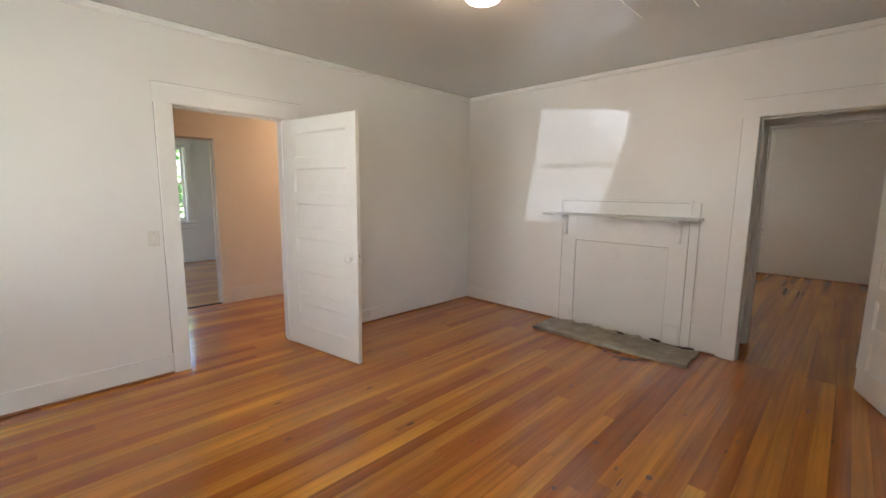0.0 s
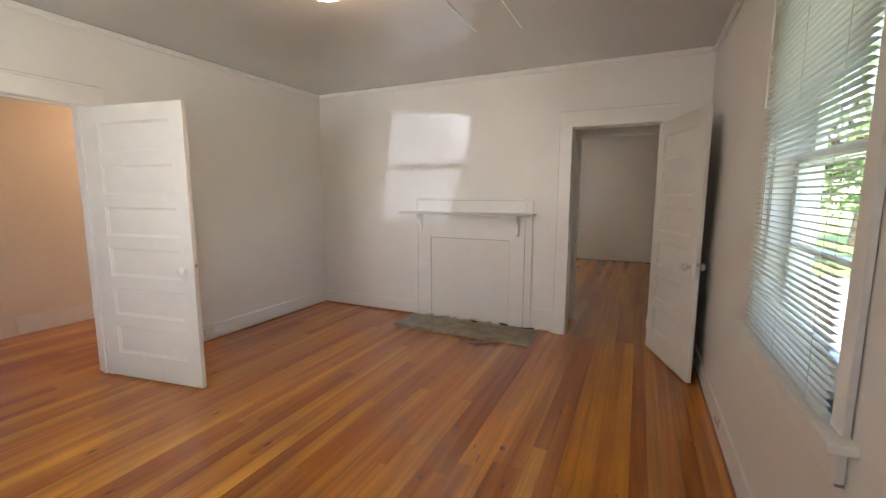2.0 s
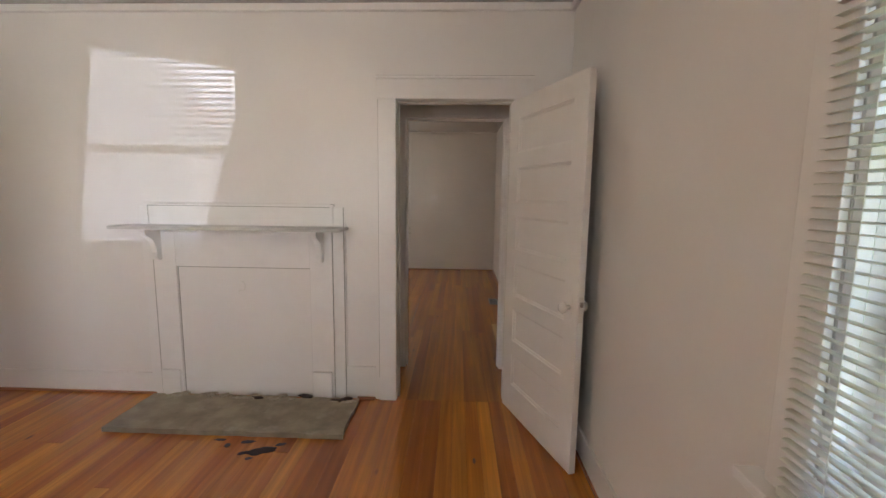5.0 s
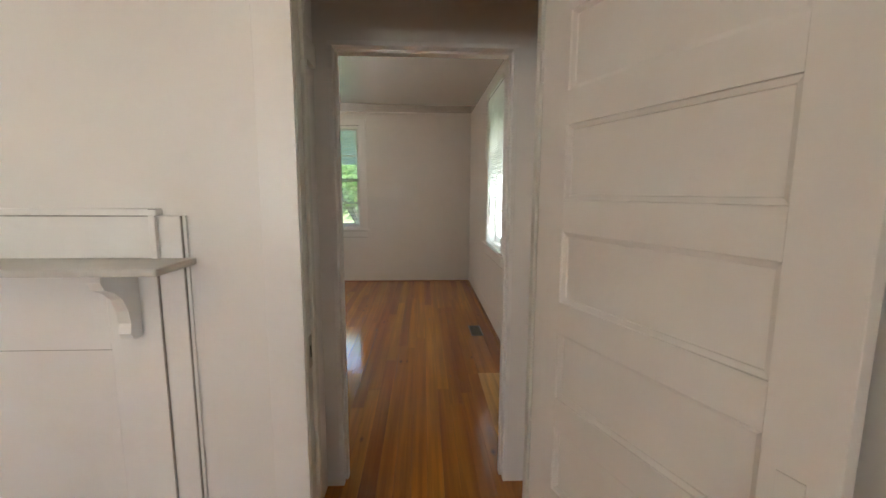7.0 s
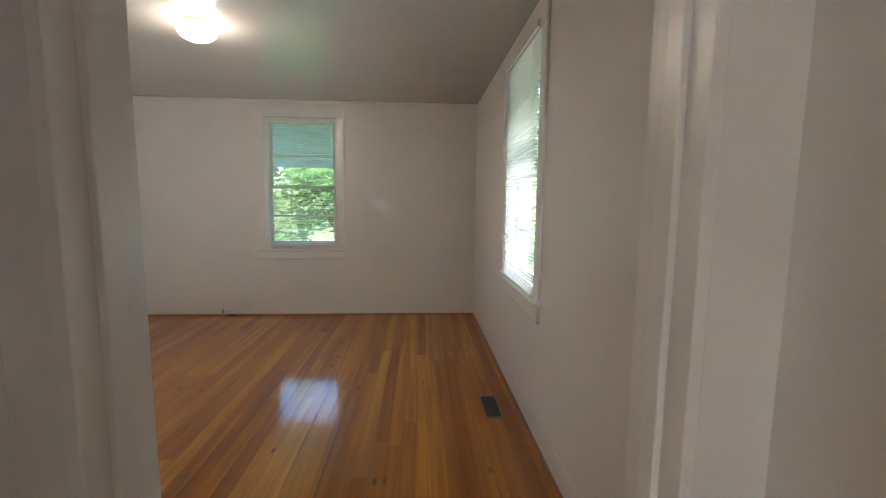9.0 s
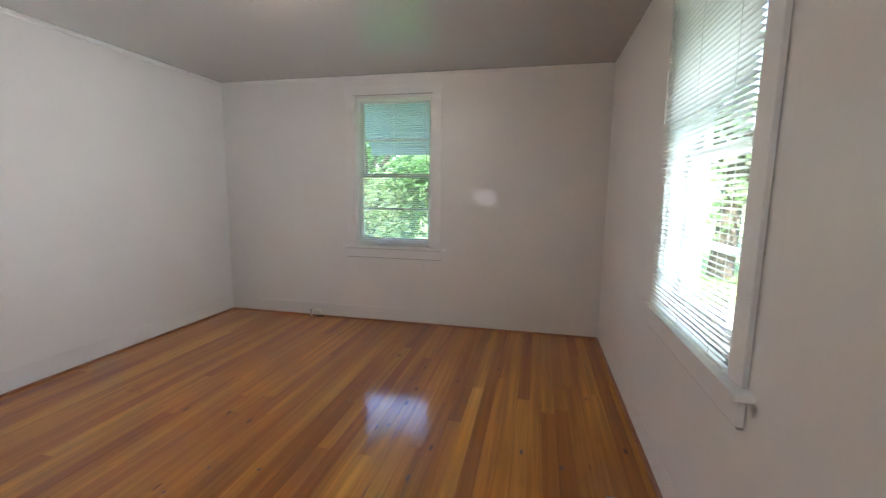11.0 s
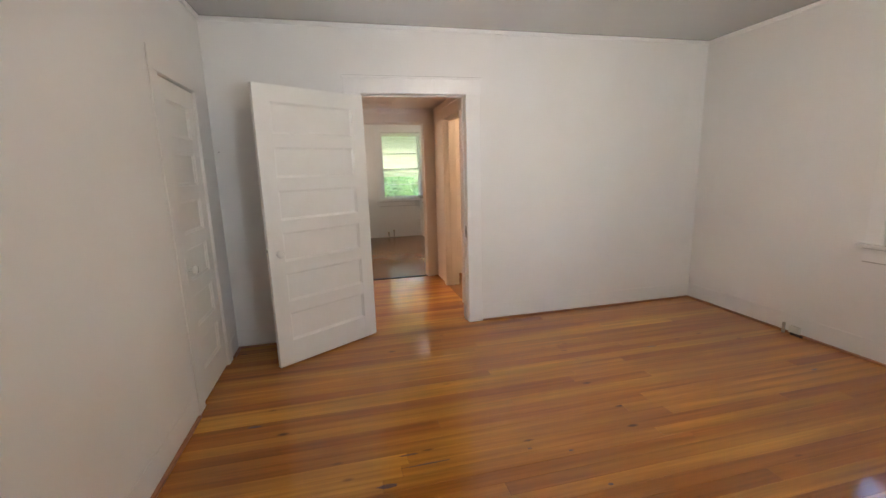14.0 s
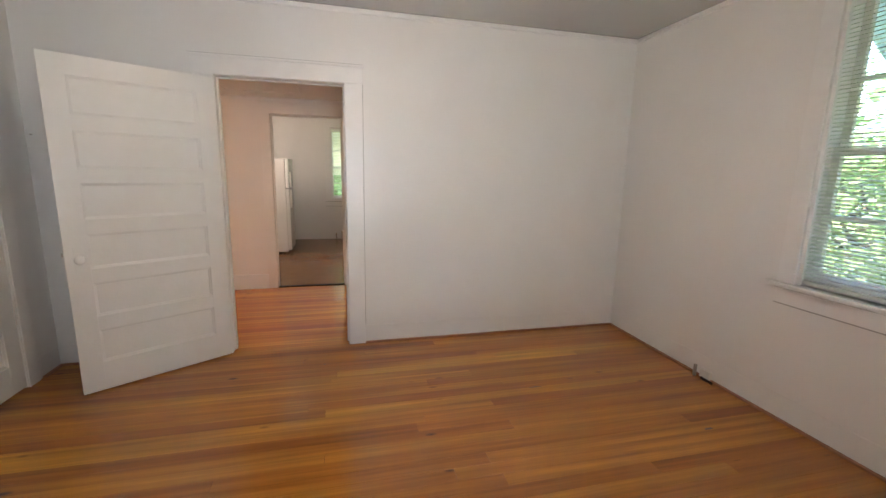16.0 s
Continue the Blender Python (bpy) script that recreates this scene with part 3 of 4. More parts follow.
def panel_door(name, m, w, h, label, hinge_side_up=True, latch=True, knobs=(1, -1), t=0.035):
    e = empty(name, m, label, "door")
    st, rails = 0.115, 6
    top, bot, mid = 0.115, 0.20, 0.092
    ph = (h - top - bot - mid * 5) / 6
    k = t / 2
    for a, b in ((0, st), (w - st, w)):
        bm = boxes((a, -k, 0.012, b, k, h), bevel=0.002)
        part("stile", bm, M_DOOR, e)
    z = bot
    zs = []
    for i in range(rails):
        zs.append((z, z + ph))
        z += ph + mid
    lo = 0.012
    for i, (a, b) in enumerate(zs + [(h, h)]):
        bm = boxes((st, -k + .0005, lo, w - st, k - .0005, a if i < rails else h))
        part("rail", bm, M_DOOR, e)
        lo = b
    for a, b in zs:
        bm = bmesh.new()
        for s in (-1, 1):
            rings = []
            for inset, depth in ((0, k - .001), (.0015, k - .006), (.013, k - .0105), (.0145, k - .0150), (.016, k - .0150)):
                x0, x1, z0, z1 = st + inset, w - st - inset, a + inset, b - inset
                rings.append([bm.verts.new(p) for p in ((x0, s * depth, z0), (x1, s * depth, z0), (x1, s * depth, z1), (x0, s * depth, z1))])
            for r0, r1 in zip(rings, rings[1:]):
                for i in range(4):
                    bm.faces.new((r0[i], r0[(i + 1) % 4], r1[(i + 1) % 4], r1[i]))
            bm.faces.new(rings[-1])
        bmesh.ops.recalc_face_normals(bm, faces=bm.faces)
        part("panel", bm, M_DOOR, e)
    for s in knobs:
        knob(e, w - 0.065, s)
    if latch:
        part("latch_plate", boxes((w - .001, -.012, .82, w + .002, .012, .95)), M_PLATE, e, "painted-over latch plate")
        part("latch", boxes((w, -.006, .90, w + .012, .006, .925), bevel=.002), M_METAL, e, "metal latch bolt")
    for z in (.22, 1.80):
        bm = lathe([(0.007, z - .045), (0.007, z + .045)], 10)
        for v in bm.verts:
            v.co.y -= k * .9
            v.co.x -= .004
        part("hinge", bm, M_DOOR, e, "painted-over hinge barrel")
    return e


def facing(p, q, z=0.0):
    """The pose of a door whose hinge is at p and whose free edge is at q."""
    return pose(p[0], p[1], z, 0, 0, math.degrees(math.atan2(q[1] - p[1], q[0] - p[0])))


panel_door("door_1", facing((-3.59, 1.50), (-2.69, 1.637)), 0.905, 2.035, "white six-panel wooden door standing open into the front room, with chipped edges")
panel_door("door_2", facing((0.245, 3.985), (0.512, 3.237)), 0.795, 2.03, "white six-panel wooden door standing open beside the window wall")
panel_door("door_3", facing((-3.57, 5.863), (-3.075, 5.107)), 0.904, 2.068, "white six-panel wooden door standing open into the back room")
panel_door("closet_door", pose(-3.266, 4.676, 0, 0, 0, 0), 0.602, 2.022, "white six-panel closet door, closed, set in the wall", knobs=(1,), latch=False)


# ---- windows ----
def window(name, axis, inner, outer, u0, u1, z0, z1, label, sgn, meet=1.62, bars=(1.23, 1.98), rail=0.02, casing=(0.10, 0.10), stool=0.06, apron=0.10, head=0.10, mat=M_TRIM, near_casing=True):
    """A double-hung window. inner: the room face; outer: the outside face; sgn: +1 where outside is towards the higher coordinate."""
    e = empty(name, pose(0, 0, 0), label, "window", kind="structure")

    def rect(nm, p0, p1, a, b, c, d, m=mat, parent=e, bv=0.003):
        bm = bmesh.new()
        if axis == "x":
            box(bm, p0, a, c, p1, b, d, bv)
        else:
            box(bm, a, p0, c, b, p1, d, bv)
        return part(nm, bm, m, parent)

    depth = abs(outer - inner)
    q = lambda f: inner + sgn * depth * f
    for a, b in ((u0, u0 + .02), (u1 - .02, u1)):
        rect("window_frame", q(.01), q(.99), a, b, z0, z1)
    rect("window_frame", q(.01), q(.99), u0 + .02, u1 - .02, z1 - .02, z1)
    rect("window_frame", q(.25), q(1.15), u0 + .02, u1 - .02, z0, z0 + .025)
    a, b = u0 + .02, u1 - .02
    for nm, f, lo, hi, bar in (("lower_sash", .42, z0 + .025, meet + rail, bars[0]), ("upper_sash", .68, meet - rail, z1 - .02, bars[1])):
        p0, p1 = q(f), q(f + .2)
        s = rect(nm, p0, p1, a, a + .042, lo, hi)
        rect("stile", p0, p1, b - .042, b, lo, hi, parent=s)
        rect("rail", p0, p1, a + .042, b - .042, lo, lo + (.06 if f < .5 else .018 + rail), parent=s)
        rect("rail", p0, p1, a + .042, b - .042, hi - (.018 + rail if f < .5 else .038), hi, parent=s)
        rect("muntin", p0, p1, a + .042, b - .042, bar - .011, bar + .011, parent=s)
        mid = q(f + .1)
        for zz0, zz1 in ((lo + .04, bar - .011), (bar + .011, hi - .038)):
            g = rect("pane", mid - .0015, mid + .0015, a + .042, b - .042, zz0, zz1, M_GLASS, s, 0)
            g.visible_shadow = False
    lock = rect("sash_lock", q(.34), q(.44), (u0 + u1) / 2 - .03, (u0 + u1) / 2 + .03, meet + .02, meet + .035, M_METAL)
    c0, c1 = inner - sgn * .0025, inner - sgn * .020
    rect("casing", c0, c1, u0 - casing[0], u0, z0, z1)
    rect("casing", c0, c1, u1, u1 + casing[1], z0, z1)
    rect("head_casing", c0, c1 - sgn * .003, u0 - casing[0] - .004, u1 + casing[1] + .004, z1, z1 + head)
    rect("window_sill", inner - sgn * stool, q(.25), u0 - casing[0] - .045, u1 + casing[1] + .045, z0 - .026, z0, bv=.004)
    rect("apron", c0, c1 - sgn * .006, u0 - casing[0], u1 + casing[1], z0 - .026 - apron, z0 - .026)
    # dark strips paint the shadow lines under apron and sill, plus a head line
    s0, s1 = u0 - casing[0], u1 + casing[1]
    rect("seam", c0, c1, s0, s1, z0 - .026 - apron - .007, z0 - .026 - apron - .0005, M_SEAM, bv=0)
    rect("seam", c1 - sgn * .007, c1 - sgn * .010, s0, s1, z0 - .034, z0 - .0265, M_SEAM, bv=0)
    rect("seam", c1 - sgn * .004, c1 - sgn * .007, u0, u1, z1 + .001, z1 + .008, M_SEAM, bv=0)
    return e


def blind(name, axis, plane, sgn, u0, u1, z0, z1, tilt, label, pitch=0.0215, bend=0.0035, width=0.025):
    e = empty(name, pose(0, 0, 0), label, "blind", "window blinds")
    L = u1 - u0
    bm = bmesh.new()
    prof = []
    for i in range(5):
        s = i / 4 * 2 - 1
        y = s * width / 2
        z = bend * (1 - s * s)
        c, sn = math.cos(tilt), math.sin(tilt)
        prof.append((y * c - z * sn, y * sn + z * c))
    rows = []
    for off in (0, -.0007):
        rows.append([[bm.verts.new((u, y, z + off)) for u in (0, L)] for y, z in prof])
    for k, row in enumerate(rows):
        for a, b in zip(row, row[1:]):
            bm.faces.new((a[0], a[1], b[1], b[0]) if k == 0 else (a[0], b[0], b[1], a[1]))
    for j in (0, 4):
        bm.faces.new((rows[0][j][0], rows[0][j][1], rows[1][j][1], rows[1][j][0]))
    for f in bm.faces:
        f.smooth = True
    me = mesh_of("slat", bm, M_SLAT)
    turn = 90 if axis == "x" else 0
    n = int((z1 - .05 - z0 - .03) / pitch)
    for i in range(n):
        s = new("slat", me)
        s.parent = e
        z = z0 + .035 + i * pitch
        dz = noise.noise(Vector((i * .37, u0, 1))) * .0018
        if axis == "x":
            s.matrix_local = pose(plane, u0, z + dz, dz * 900, 0, 90)
        else:
            s.matrix_local = pose(u0, plane, z + dz, dz * 900, 0, 0)

    def rect(nm, half, a, b, c, d, m=M_SLAT, off=0.0, bv=.002):
        bm = bmesh.new()
        p = plane + off
        if axis == "x":
            box(bm, p - half, a, c, p + half, b, d, bv)
        else:
            box(bm, a, p - half, c, b, p + half, d, bv)
        part(nm, bm, m, e)

    rect("headrail", .018, u0, u1, z1 - .04, z1)
    rect("bottom_rail", .011, u0, u1, z0, z0 + .018, bv=.003)
    for f in (.12, .5, .88):
        for off in (-.0135, .0135):
            rect("ladder_cord", .0006, u0 + L * f, u0 + L * f + .0012, z0 + .01, z1 - .03, off=off, bv=0)
    bm = lathe([(.004, 0), (.004, .62), (.002, .63)], 8)
    wand = part("tilt_wand", bm, M_PORC, e, "clear plastic tilt wand")
    wu = u1 - .05 if axis == "x" else u1 - .06
    wand.matrix_local = pose(plane - sgn * .022, wu, z1 - .69) if axis == "x" else pose(wu, plane - sgn * .022, z1 - .69)
    return e


window("window_1", "x", XE, XE + .17, *WA, "white painted double-hung window onto the side yard", 1, meet=1.56, bars=(1.21, 1.98), casing=(0.07, 0.10))
window("window_2", "x", XE, XE + .17, *WB, "white painted double-hung window onto the side yard", 1, meet=1.62, bars=(1.23, 2.0))
window("window_3", "y", YNB, YNB + .15, *WN, "white painted double-hung window under an awning", 1, meet=1.60, bars=(1.25, 1.98), stool=.06, apron=.10)
# out of view; sized so its rails shape the patch on the fireplace wall
window("window_4", "y", YS, YS - .15, -2.74, -1.56, 1.04, 2.36, "white painted double-hung window added out of view in the front room", -1, meet=1.685, bars=(1.05, 2.32), rail=.03)
# out of view; added as an opening for the east area lamp
window("window_5", "x", XE, XE + .17, -1.4, -0.5, 0.82, 2.40, "white painted double-hung window added out of view in the front room", 1)
window("window_6", "x", -9.25, -9.40, 1.30, 2.13, 0.80, 2.25, "white painted bedroom window", -1, meet=1.55, bars=(1.2, 1.9))
window("window_7", "x", -9.30, -9.45, 6.53, 7.42, 0.83, 2.29, "white painted kitchen window", -1, meet=1.50, bars=(1.17, 1.85))
TILT = radians(6)
blind("window_blind", "x", XE - .026, 1, 1.135, 2.045, 0.825, 2.47, TILT, "white mini blind, lowered, slats open, over the front room window")
blind("window_blind", "x", XE - .026, 1, 6.505, 7.40, 0.865, 2.47, radians(13), "white mini blind, lowered, slats open, over the back room side window")
blind("window_blind", "y", YNB + .028, 1, -1.962, -1.118, 0.858, 2.412, radians(20), "white mini blind, lowered, slats open flat, in the end window")
blind("window_blind", "x", -9.27, -1, 6.56, 7.39, 0.86, 2.26, radians(-22), "white mini blind, lowered, slats half closed, in the kitchen window", pitch=.03, width=.028)
# out of view; pitch and tilt set to stripe the light patch
blind("window_blind", "y", YS - .03, -1, -2.71, -1.59, 1.05, 2.34, radians(29), "white mini blind, lowered, slats open, in the front window", pitch=.0345, width=.0265)


def curtain(name, pts, label):
    """A thin flat panel over the outline pts (x, z) behind the blind, shaping the light patch."""
    bm = bmesh.new()
    y = YS - .052
    a = [bm.verts.new((p[0], y, p[1])) for p in pts]
    b = [bm.verts.new((p[0], y - .004, p[1])) for p in pts]
    n = len(pts)
    for i in range(n):
        bm.faces.new((a[i], a[(i + 1) % n], b[(i + 1) % n], b[i]))
    bm.faces.new(a)
    bm.faces.new(b[::-1])
    bmesh.ops.recalc_face_normals(bm, faces=bm.faces)
    return tagged(part(name, bm, M_SLAT), label, "curtain", "front window curtains")


# out-of-view panels added only to cut the light patch's slanted outline
curtain("curtain", [(-2.71, 1.05), (-2.665, 1.05), (-2.475, 2.27), (-2.61, 2.33), (-2.71, 2.33)], "unseen white panel added to slant the light patch's side")
curtain("curtain", [(-1.90, 1.05), (-1.59, 1.05), (-1.59, 2.33), (-1.60, 2.33), (-1.60, 1.95)], "unseen white panel added to slant the light patch's side")
curtain("valance", [(-2.60, 2.29), (-1.601, 2.15), (-1.601, 2.335), (-2.60, 2.335)], "unseen white strip added to slope the light patch's top")


# ---- fireplace ----
def mantelpiece():
    e = empty("boarded_fireplace", pose(0, 0, 0), "white painted wooden mantelpiece with a boarded-up firebox and a narrow shelf", "fireplace")
    y = YN - .0025
    part("firebox_panel", boxes((-2.03, y - .006, 0.028, -1.10, y, 0.935)), M_WALL, e, "flat white board over the firebox")
    for q in ((-2.0295, y - .0085, .03, -2.0245, y - .0062, .934), (-1.1055, y - .0085, .03, -1.1015, y - .0062, .934), (-2.0245, y - .0085, .928, -1.1055, y - .0062, .934)):
        part("seam", boxes(q), M_SEAM, e, "dirty open seam round the board")
    for q in ((-0.9445, y - .0245, .0, -0.9415, y - .0165, 1.198), (-2.1885, y - .0245, .0, -2.1855, y - .0165, 1.198), (-0.8678, y - .0165, .0, -0.8648, y - .0085, 1.35), (-0.945, y - .0375, 1.369, -0.925, y - .0362, 1.3725), (-2.205, y - .0215, 1.3475, -0.952, y - .0202, 1.3515)):
        part("seam", boxes(q), M_SEAM, e, "dirty open seam between the boards")
    part("pilaster", boxes((-1.10, y - .024, 0.0, -0.945, y, 1.198), bevel=.003), M_TRIM, e)
    part("pilaster", boxes((-2.185, y - .024, 0.0, -2.03, y, 1.198), bevel=.003), M_TRIM, e)
    part("frieze", boxes((-2.03, y - .023, 0.935, -1.10, y, 1.198), bevel=.003), M_TRIM, e)
    part("plinth", boxes((-1.092, y - .046, 0.0, -0.958, y - .025, 0.205), bevel=.004), M_TRIM, e)
    part("plinth", boxes((-2.172, y - .046, 0.0, -2.045, y - .025, 0.195), bevel=.004), M_TRIM, e)
    part("side_board", boxes((-0.943, y - .016, 0.0, -0.868, y, 1.350), bevel=.003), M_TRIM, e)
    part("side_board", boxes((-2.262, y - .016, 0.0, -2.187, y, 1.350), bevel=.003), M_TRIM, e)
    part("wall_panel_edge", boxes((-0.866, y - .008, 0.225, -0.660, y, 0.24), (-0.866, y - .008, .24, -.856, y, 1.35)), M_TRIM, e)
    part("back_board", boxes((-2.205, y - .020, 1.222, -0.945, y, 1.352), bevel=.002), M_TRIM, e)
    part("cap_strip", boxes((-2.225, y - .036, 1.352, -0.925, y, 1.372), bevel=.004), M_TRIM, e)
    for x in (-2.215, -0.950):
        part("end_strip", boxes((x, y - .034, 1.222, x + .018, y - .021, 1.352), bevel=.002), M_TRIM, e)
    part("shelf", boxes((-2.345, YN - .205, 1.199, -0.835, y, 1.221), bevel=.006), M_SHELF, e, "narrow white mantel shelf with a worn rounded edge")
    for x in (-2.14, -1.02):
        bm = bmesh.new()
        prof = [(0, 0), (-.150, 0), (-.155, -.02), (-.140, -.045), (-.105, -.060), (-.075, -.085), (-.055, -.125), (-.048, -.165), (-.054, -.195), (-.040, -.215), (-.015, -.220), (0, -.215)]
        rings = []
        for xx in (x - .018, x + .018):
            rings.append([bm.verts.new((xx, y - .024 + p[0] * .95, 1.198 + p[1])) for p in prof])
        n = len(prof)
        for i in range(n):
            bm.faces.new((rings[0][i], rings[0][(i + 1) % n], rings[1][(i + 1) % n], rings[1][i]))
        bm.faces.new(rings[0][::-1])
        bm.faces.new(rings[1])
        bmesh.ops.recalc_face_normals(bm, faces=bm.faces)
        part("bracket", bm, M_TRIM, e, "scroll-cut wooden bracket")
    ring = bpy.data.curves.new("ring_mark", "CURVE")
    ring.dimensions = "3D"
    ring.bevel_depth = .0022
    sp = ring.splines.new("POLY")
    sp.points.add(13)
    for i in range(14):
        a = radians(100 - i * 21)
        sp.points[i].co = (-1.585 + .024 * math.cos(a), y - .0075, .80 + .034 * math.sin(a) - (.03 if i > 11 else 0), 1)
    rm = new("ring_hook", ring)
    ring.materials.append(M_GREYTRIM)
    rm.parent = e
    return e


mantelpiece()


def ragged(name, x0, x1, y0, y1, z0, z1, mat, label, seed, rough=.02, step=.03, category="hearth", kind=""):
    """A slab with a ragged, broken back edge."""
    rnd = random.Random(seed)
    bm = bmesh.new()
    n = int((x1 - x0) / step)
    m = 6
    top = []
    for i in range(n + 1):
        col = []
        for j in range(m + 1):
            x = x0 + (x1 - x0) * i / n
            y = y0 + (y1 - y0) * j / m
            z = z1 + noise.noise(Vector((x * 6, y * 6, seed))) * .006
            if j == m:
                y += rnd.uniform(-rough, 0)
                z -= .006 * rnd.random()
            if j == 0:
                y += noise.noise(Vector((x * 9, 0, seed))) * .006
            if i == 0 or i == n:
                x += noise.noise(Vector((0, y * 9, seed + i))) * .012
            col.append(bm.verts.new((x, y, z)))
        top.append(col)
    for i in range(n):
        for j in range(m):
            bm.faces.new((top[i][j], top[i + 1][j], top[i + 1][j + 1], top[i][j + 1]))
    ext = bmesh.ops.extrude_edge_only(bm, edges=[e for e in bm.edges if e.is_boundary])
    for v in ext["geom"]:
        if isinstance(v, bmesh.types.BMVert):
            v.co.z = z0
    bmesh.ops.recalc_face_normals(bm, faces=bm.faces)
    return tagged(part(name, bm, mat), label, category, "", kind)


ragged("hearth_slab", -2.22, -0.765, 3.492, 3.948, 0.001, 0.032, M_SLATE, "worn grey-green cement hearth slab in front of the fireplace", 3)


def blob(name, x, y, rx, ry, z, mat, label, seed, category, ang=0.0, h=.0015):
    rnd = random.Random(seed)
    bm = bmesh.new()
    pts = []
    for i in range(22):
        a = 2 * math.pi * i / 22
        r = 1 + .45 * noise.noise(Vector((math.cos(a) * 2, math.sin(a) * 2, seed)))
        px, py = rx * r * math.cos(a), ry * r * math.sin(a)
        pts.append((x + px * math.cos(ang) - py * math.sin(ang), y + px * math.sin(ang) + py * math.cos(ang)))
    lo = [bm.verts.new((p[0], p[1], z)) for p in pts]
    hi = [bm.verts.new((x + (p[0] - x) * .93, y + (p[1] - y) * .93, z + h)) for p in pts]
    for i in range(22):
        bm.faces.new((lo[i], lo[(i + 1) % 22], hi[(i + 1) % 22], hi[i]))
    bm.faces.new(hi)
    return tagged(part(name, bm, mat), label, category)


for i, (x, y, rx, ry, an) in enumerate(((-1.185, 3.36, .085, .034, .35), (-1.30, 3.44, .042, .016, .1), (-1.47, 3.452, .034, .012, .0), (-1.275, 3.335, .03, .014, .4), (-1.10, 3.425, .03, .014, .3), (-1.40, 3.40, .016, .020, .5), (-1.22, 3.29, .02, .012, .2))):
    blob("burn_mark", x, y, rx, ry, .0008, M_SOOT, "black burn mark on the floorboards before the hearth", 10 + i, "burn mark", an)
GOUGES = [(-.605, 6.25, .004, .60, 0), (-.785, 6.45, .003, .38, 0), (-.795, 5.80, .004, .16, 0), (-.838, 1.977, .014, .022, 0), (-.821, 1.465, .010, .016, 0), (-.516, 1.876, .016, .022, 0), (-.611, 1.735, .004, .040, 0), (-2.141, 2.411, .012, .02, 0), (-.557, 2.685, .008, .014, 0), (-.805, 7.30, .003, .17, 0), (-.877, 7.321, .006, .02, 0), (-1.838, 5.897, .006, .05, 0), (-1.647, 5.766, .014, .045, 0), (-1.715, 6.519, .006, .012, 0), (-2.327, 5.063, .010, .04, 0), (-1.643, 6.718, .006, .014, 0), (-1.747, 5.98, .005, .12, 0), (-1.30, 6.10, .005, .09, 0), (-2.6, 8.0, .006, .05, 0), (-1.1, 6.5, .005, .03, 0), (-.35, 5.95, .0025, .30, 0)]
rnd_g = random.Random(77)
for i in range(40):
    GOUGES.append((rnd_g.uniform(-3.3, .3), rnd_g.choice((rnd_g.uniform(0.7, 3.4), rnd_g.uniform(5.2, 9.1))), rnd_g.uniform(.003, .009), rnd_g.uniform(.006, .03), 0))
for i, (x, y, rx, ry, an) in enumerate(GOUGES):
    blob("floor_gouge", x, y, rx, ry, .0006, M_GOUGE, "small dark knot hole or gouge in the floorboards", 200 + i, "gouge", an, .0006)
for i in range(22):
    rnd = random.Random(50 + i)
    x = rnd.uniform(-2.12, -.80)
    blob("cement_crumb", x, rnd.uniform(3.875, 3.945), rnd.uniform(.016, .060), rnd.uniform(.008, .024), .031, M_MORTAR if i % 6 else M_SOOT, "crumbled bit of mortar at the back of the hearth", 60 + i, "rubble", rnd.uniform(-.3, .3), rnd.uniform(.005, .014))


# ---- fittings ----
def plate(name, m, label, category, w=.07, h=.115, toggles=1, outlet=False):
    e = empty(name, m, label, category)
    part("cover", boxes((-w / 2, -.006, -h / 2, w / 2, 0, h / 2), bevel=.002), M_PLATE, e)
    if outlet:
        for z in (-.022, .022):
            part("socket", boxes((-.014, -.0085, z - .014, .014, -.006, z + .014), bevel=.002), M_PORC, e)
            for x in (-.006, .006):
                part("slot", boxes((x - .001, -.0092, z - .005, x + .001, -.0084, z + .005)), M_DARK, e)
    else:
        part("toggle", boxes((-.005, -.018, -.004, .005, -.006, .014), bevel=.001), M_PORC, e)
    for z in (-h * .4, h * .4):
        part("screw", lathe([(.003, 0), (.003, .0012)], 8, "y"), M_METAL, e).matrix_local = pose(0, -.0074, z)
    return e


plate("light_switch", pose(-3.600, 0.446, 1.06, 0, 0, 90), "ivory toggle light switch on the wall beside the hall doorway", "light switch", w=.075)
plate("wall_outlet", pose(-3.584, 2.31, 0.10, 0, 0, 90) @ pose(0, 0, 0, 0, 90, 0), "white outlet laid sideways in the baseboard", "outlet", outlet=True)
plate("wall_outlet", pose(0.594, 2.55, 0.09, 0, 0, -90) @ pose(0, 0, 0, 0, 90, 0), "white outlet laid sideways in the baseboard under the window", "outlet", outlet=True)


def strike(name, m):
    e = empty(name, m, "worn painted strike plate on the door jamb", "strike plate")
    part("plate", boxes((-.018, -.002, -.055, .018, 0, .055), bevel=.0008), M_METAL, e)
    part("hole", boxes((-.006, -.0026, -.02, .006, -.002, .02)), M_DARK, e)


strike("strike_plate", pose(-0.509, 4.03, .90, 0, 0, 90))
strike("strike_plate", pose(-3.625, 6.762, .88, 0, 0, 0))
strike("strike_plate", pose(-3.625, .632, .90, 0, 0, 180))


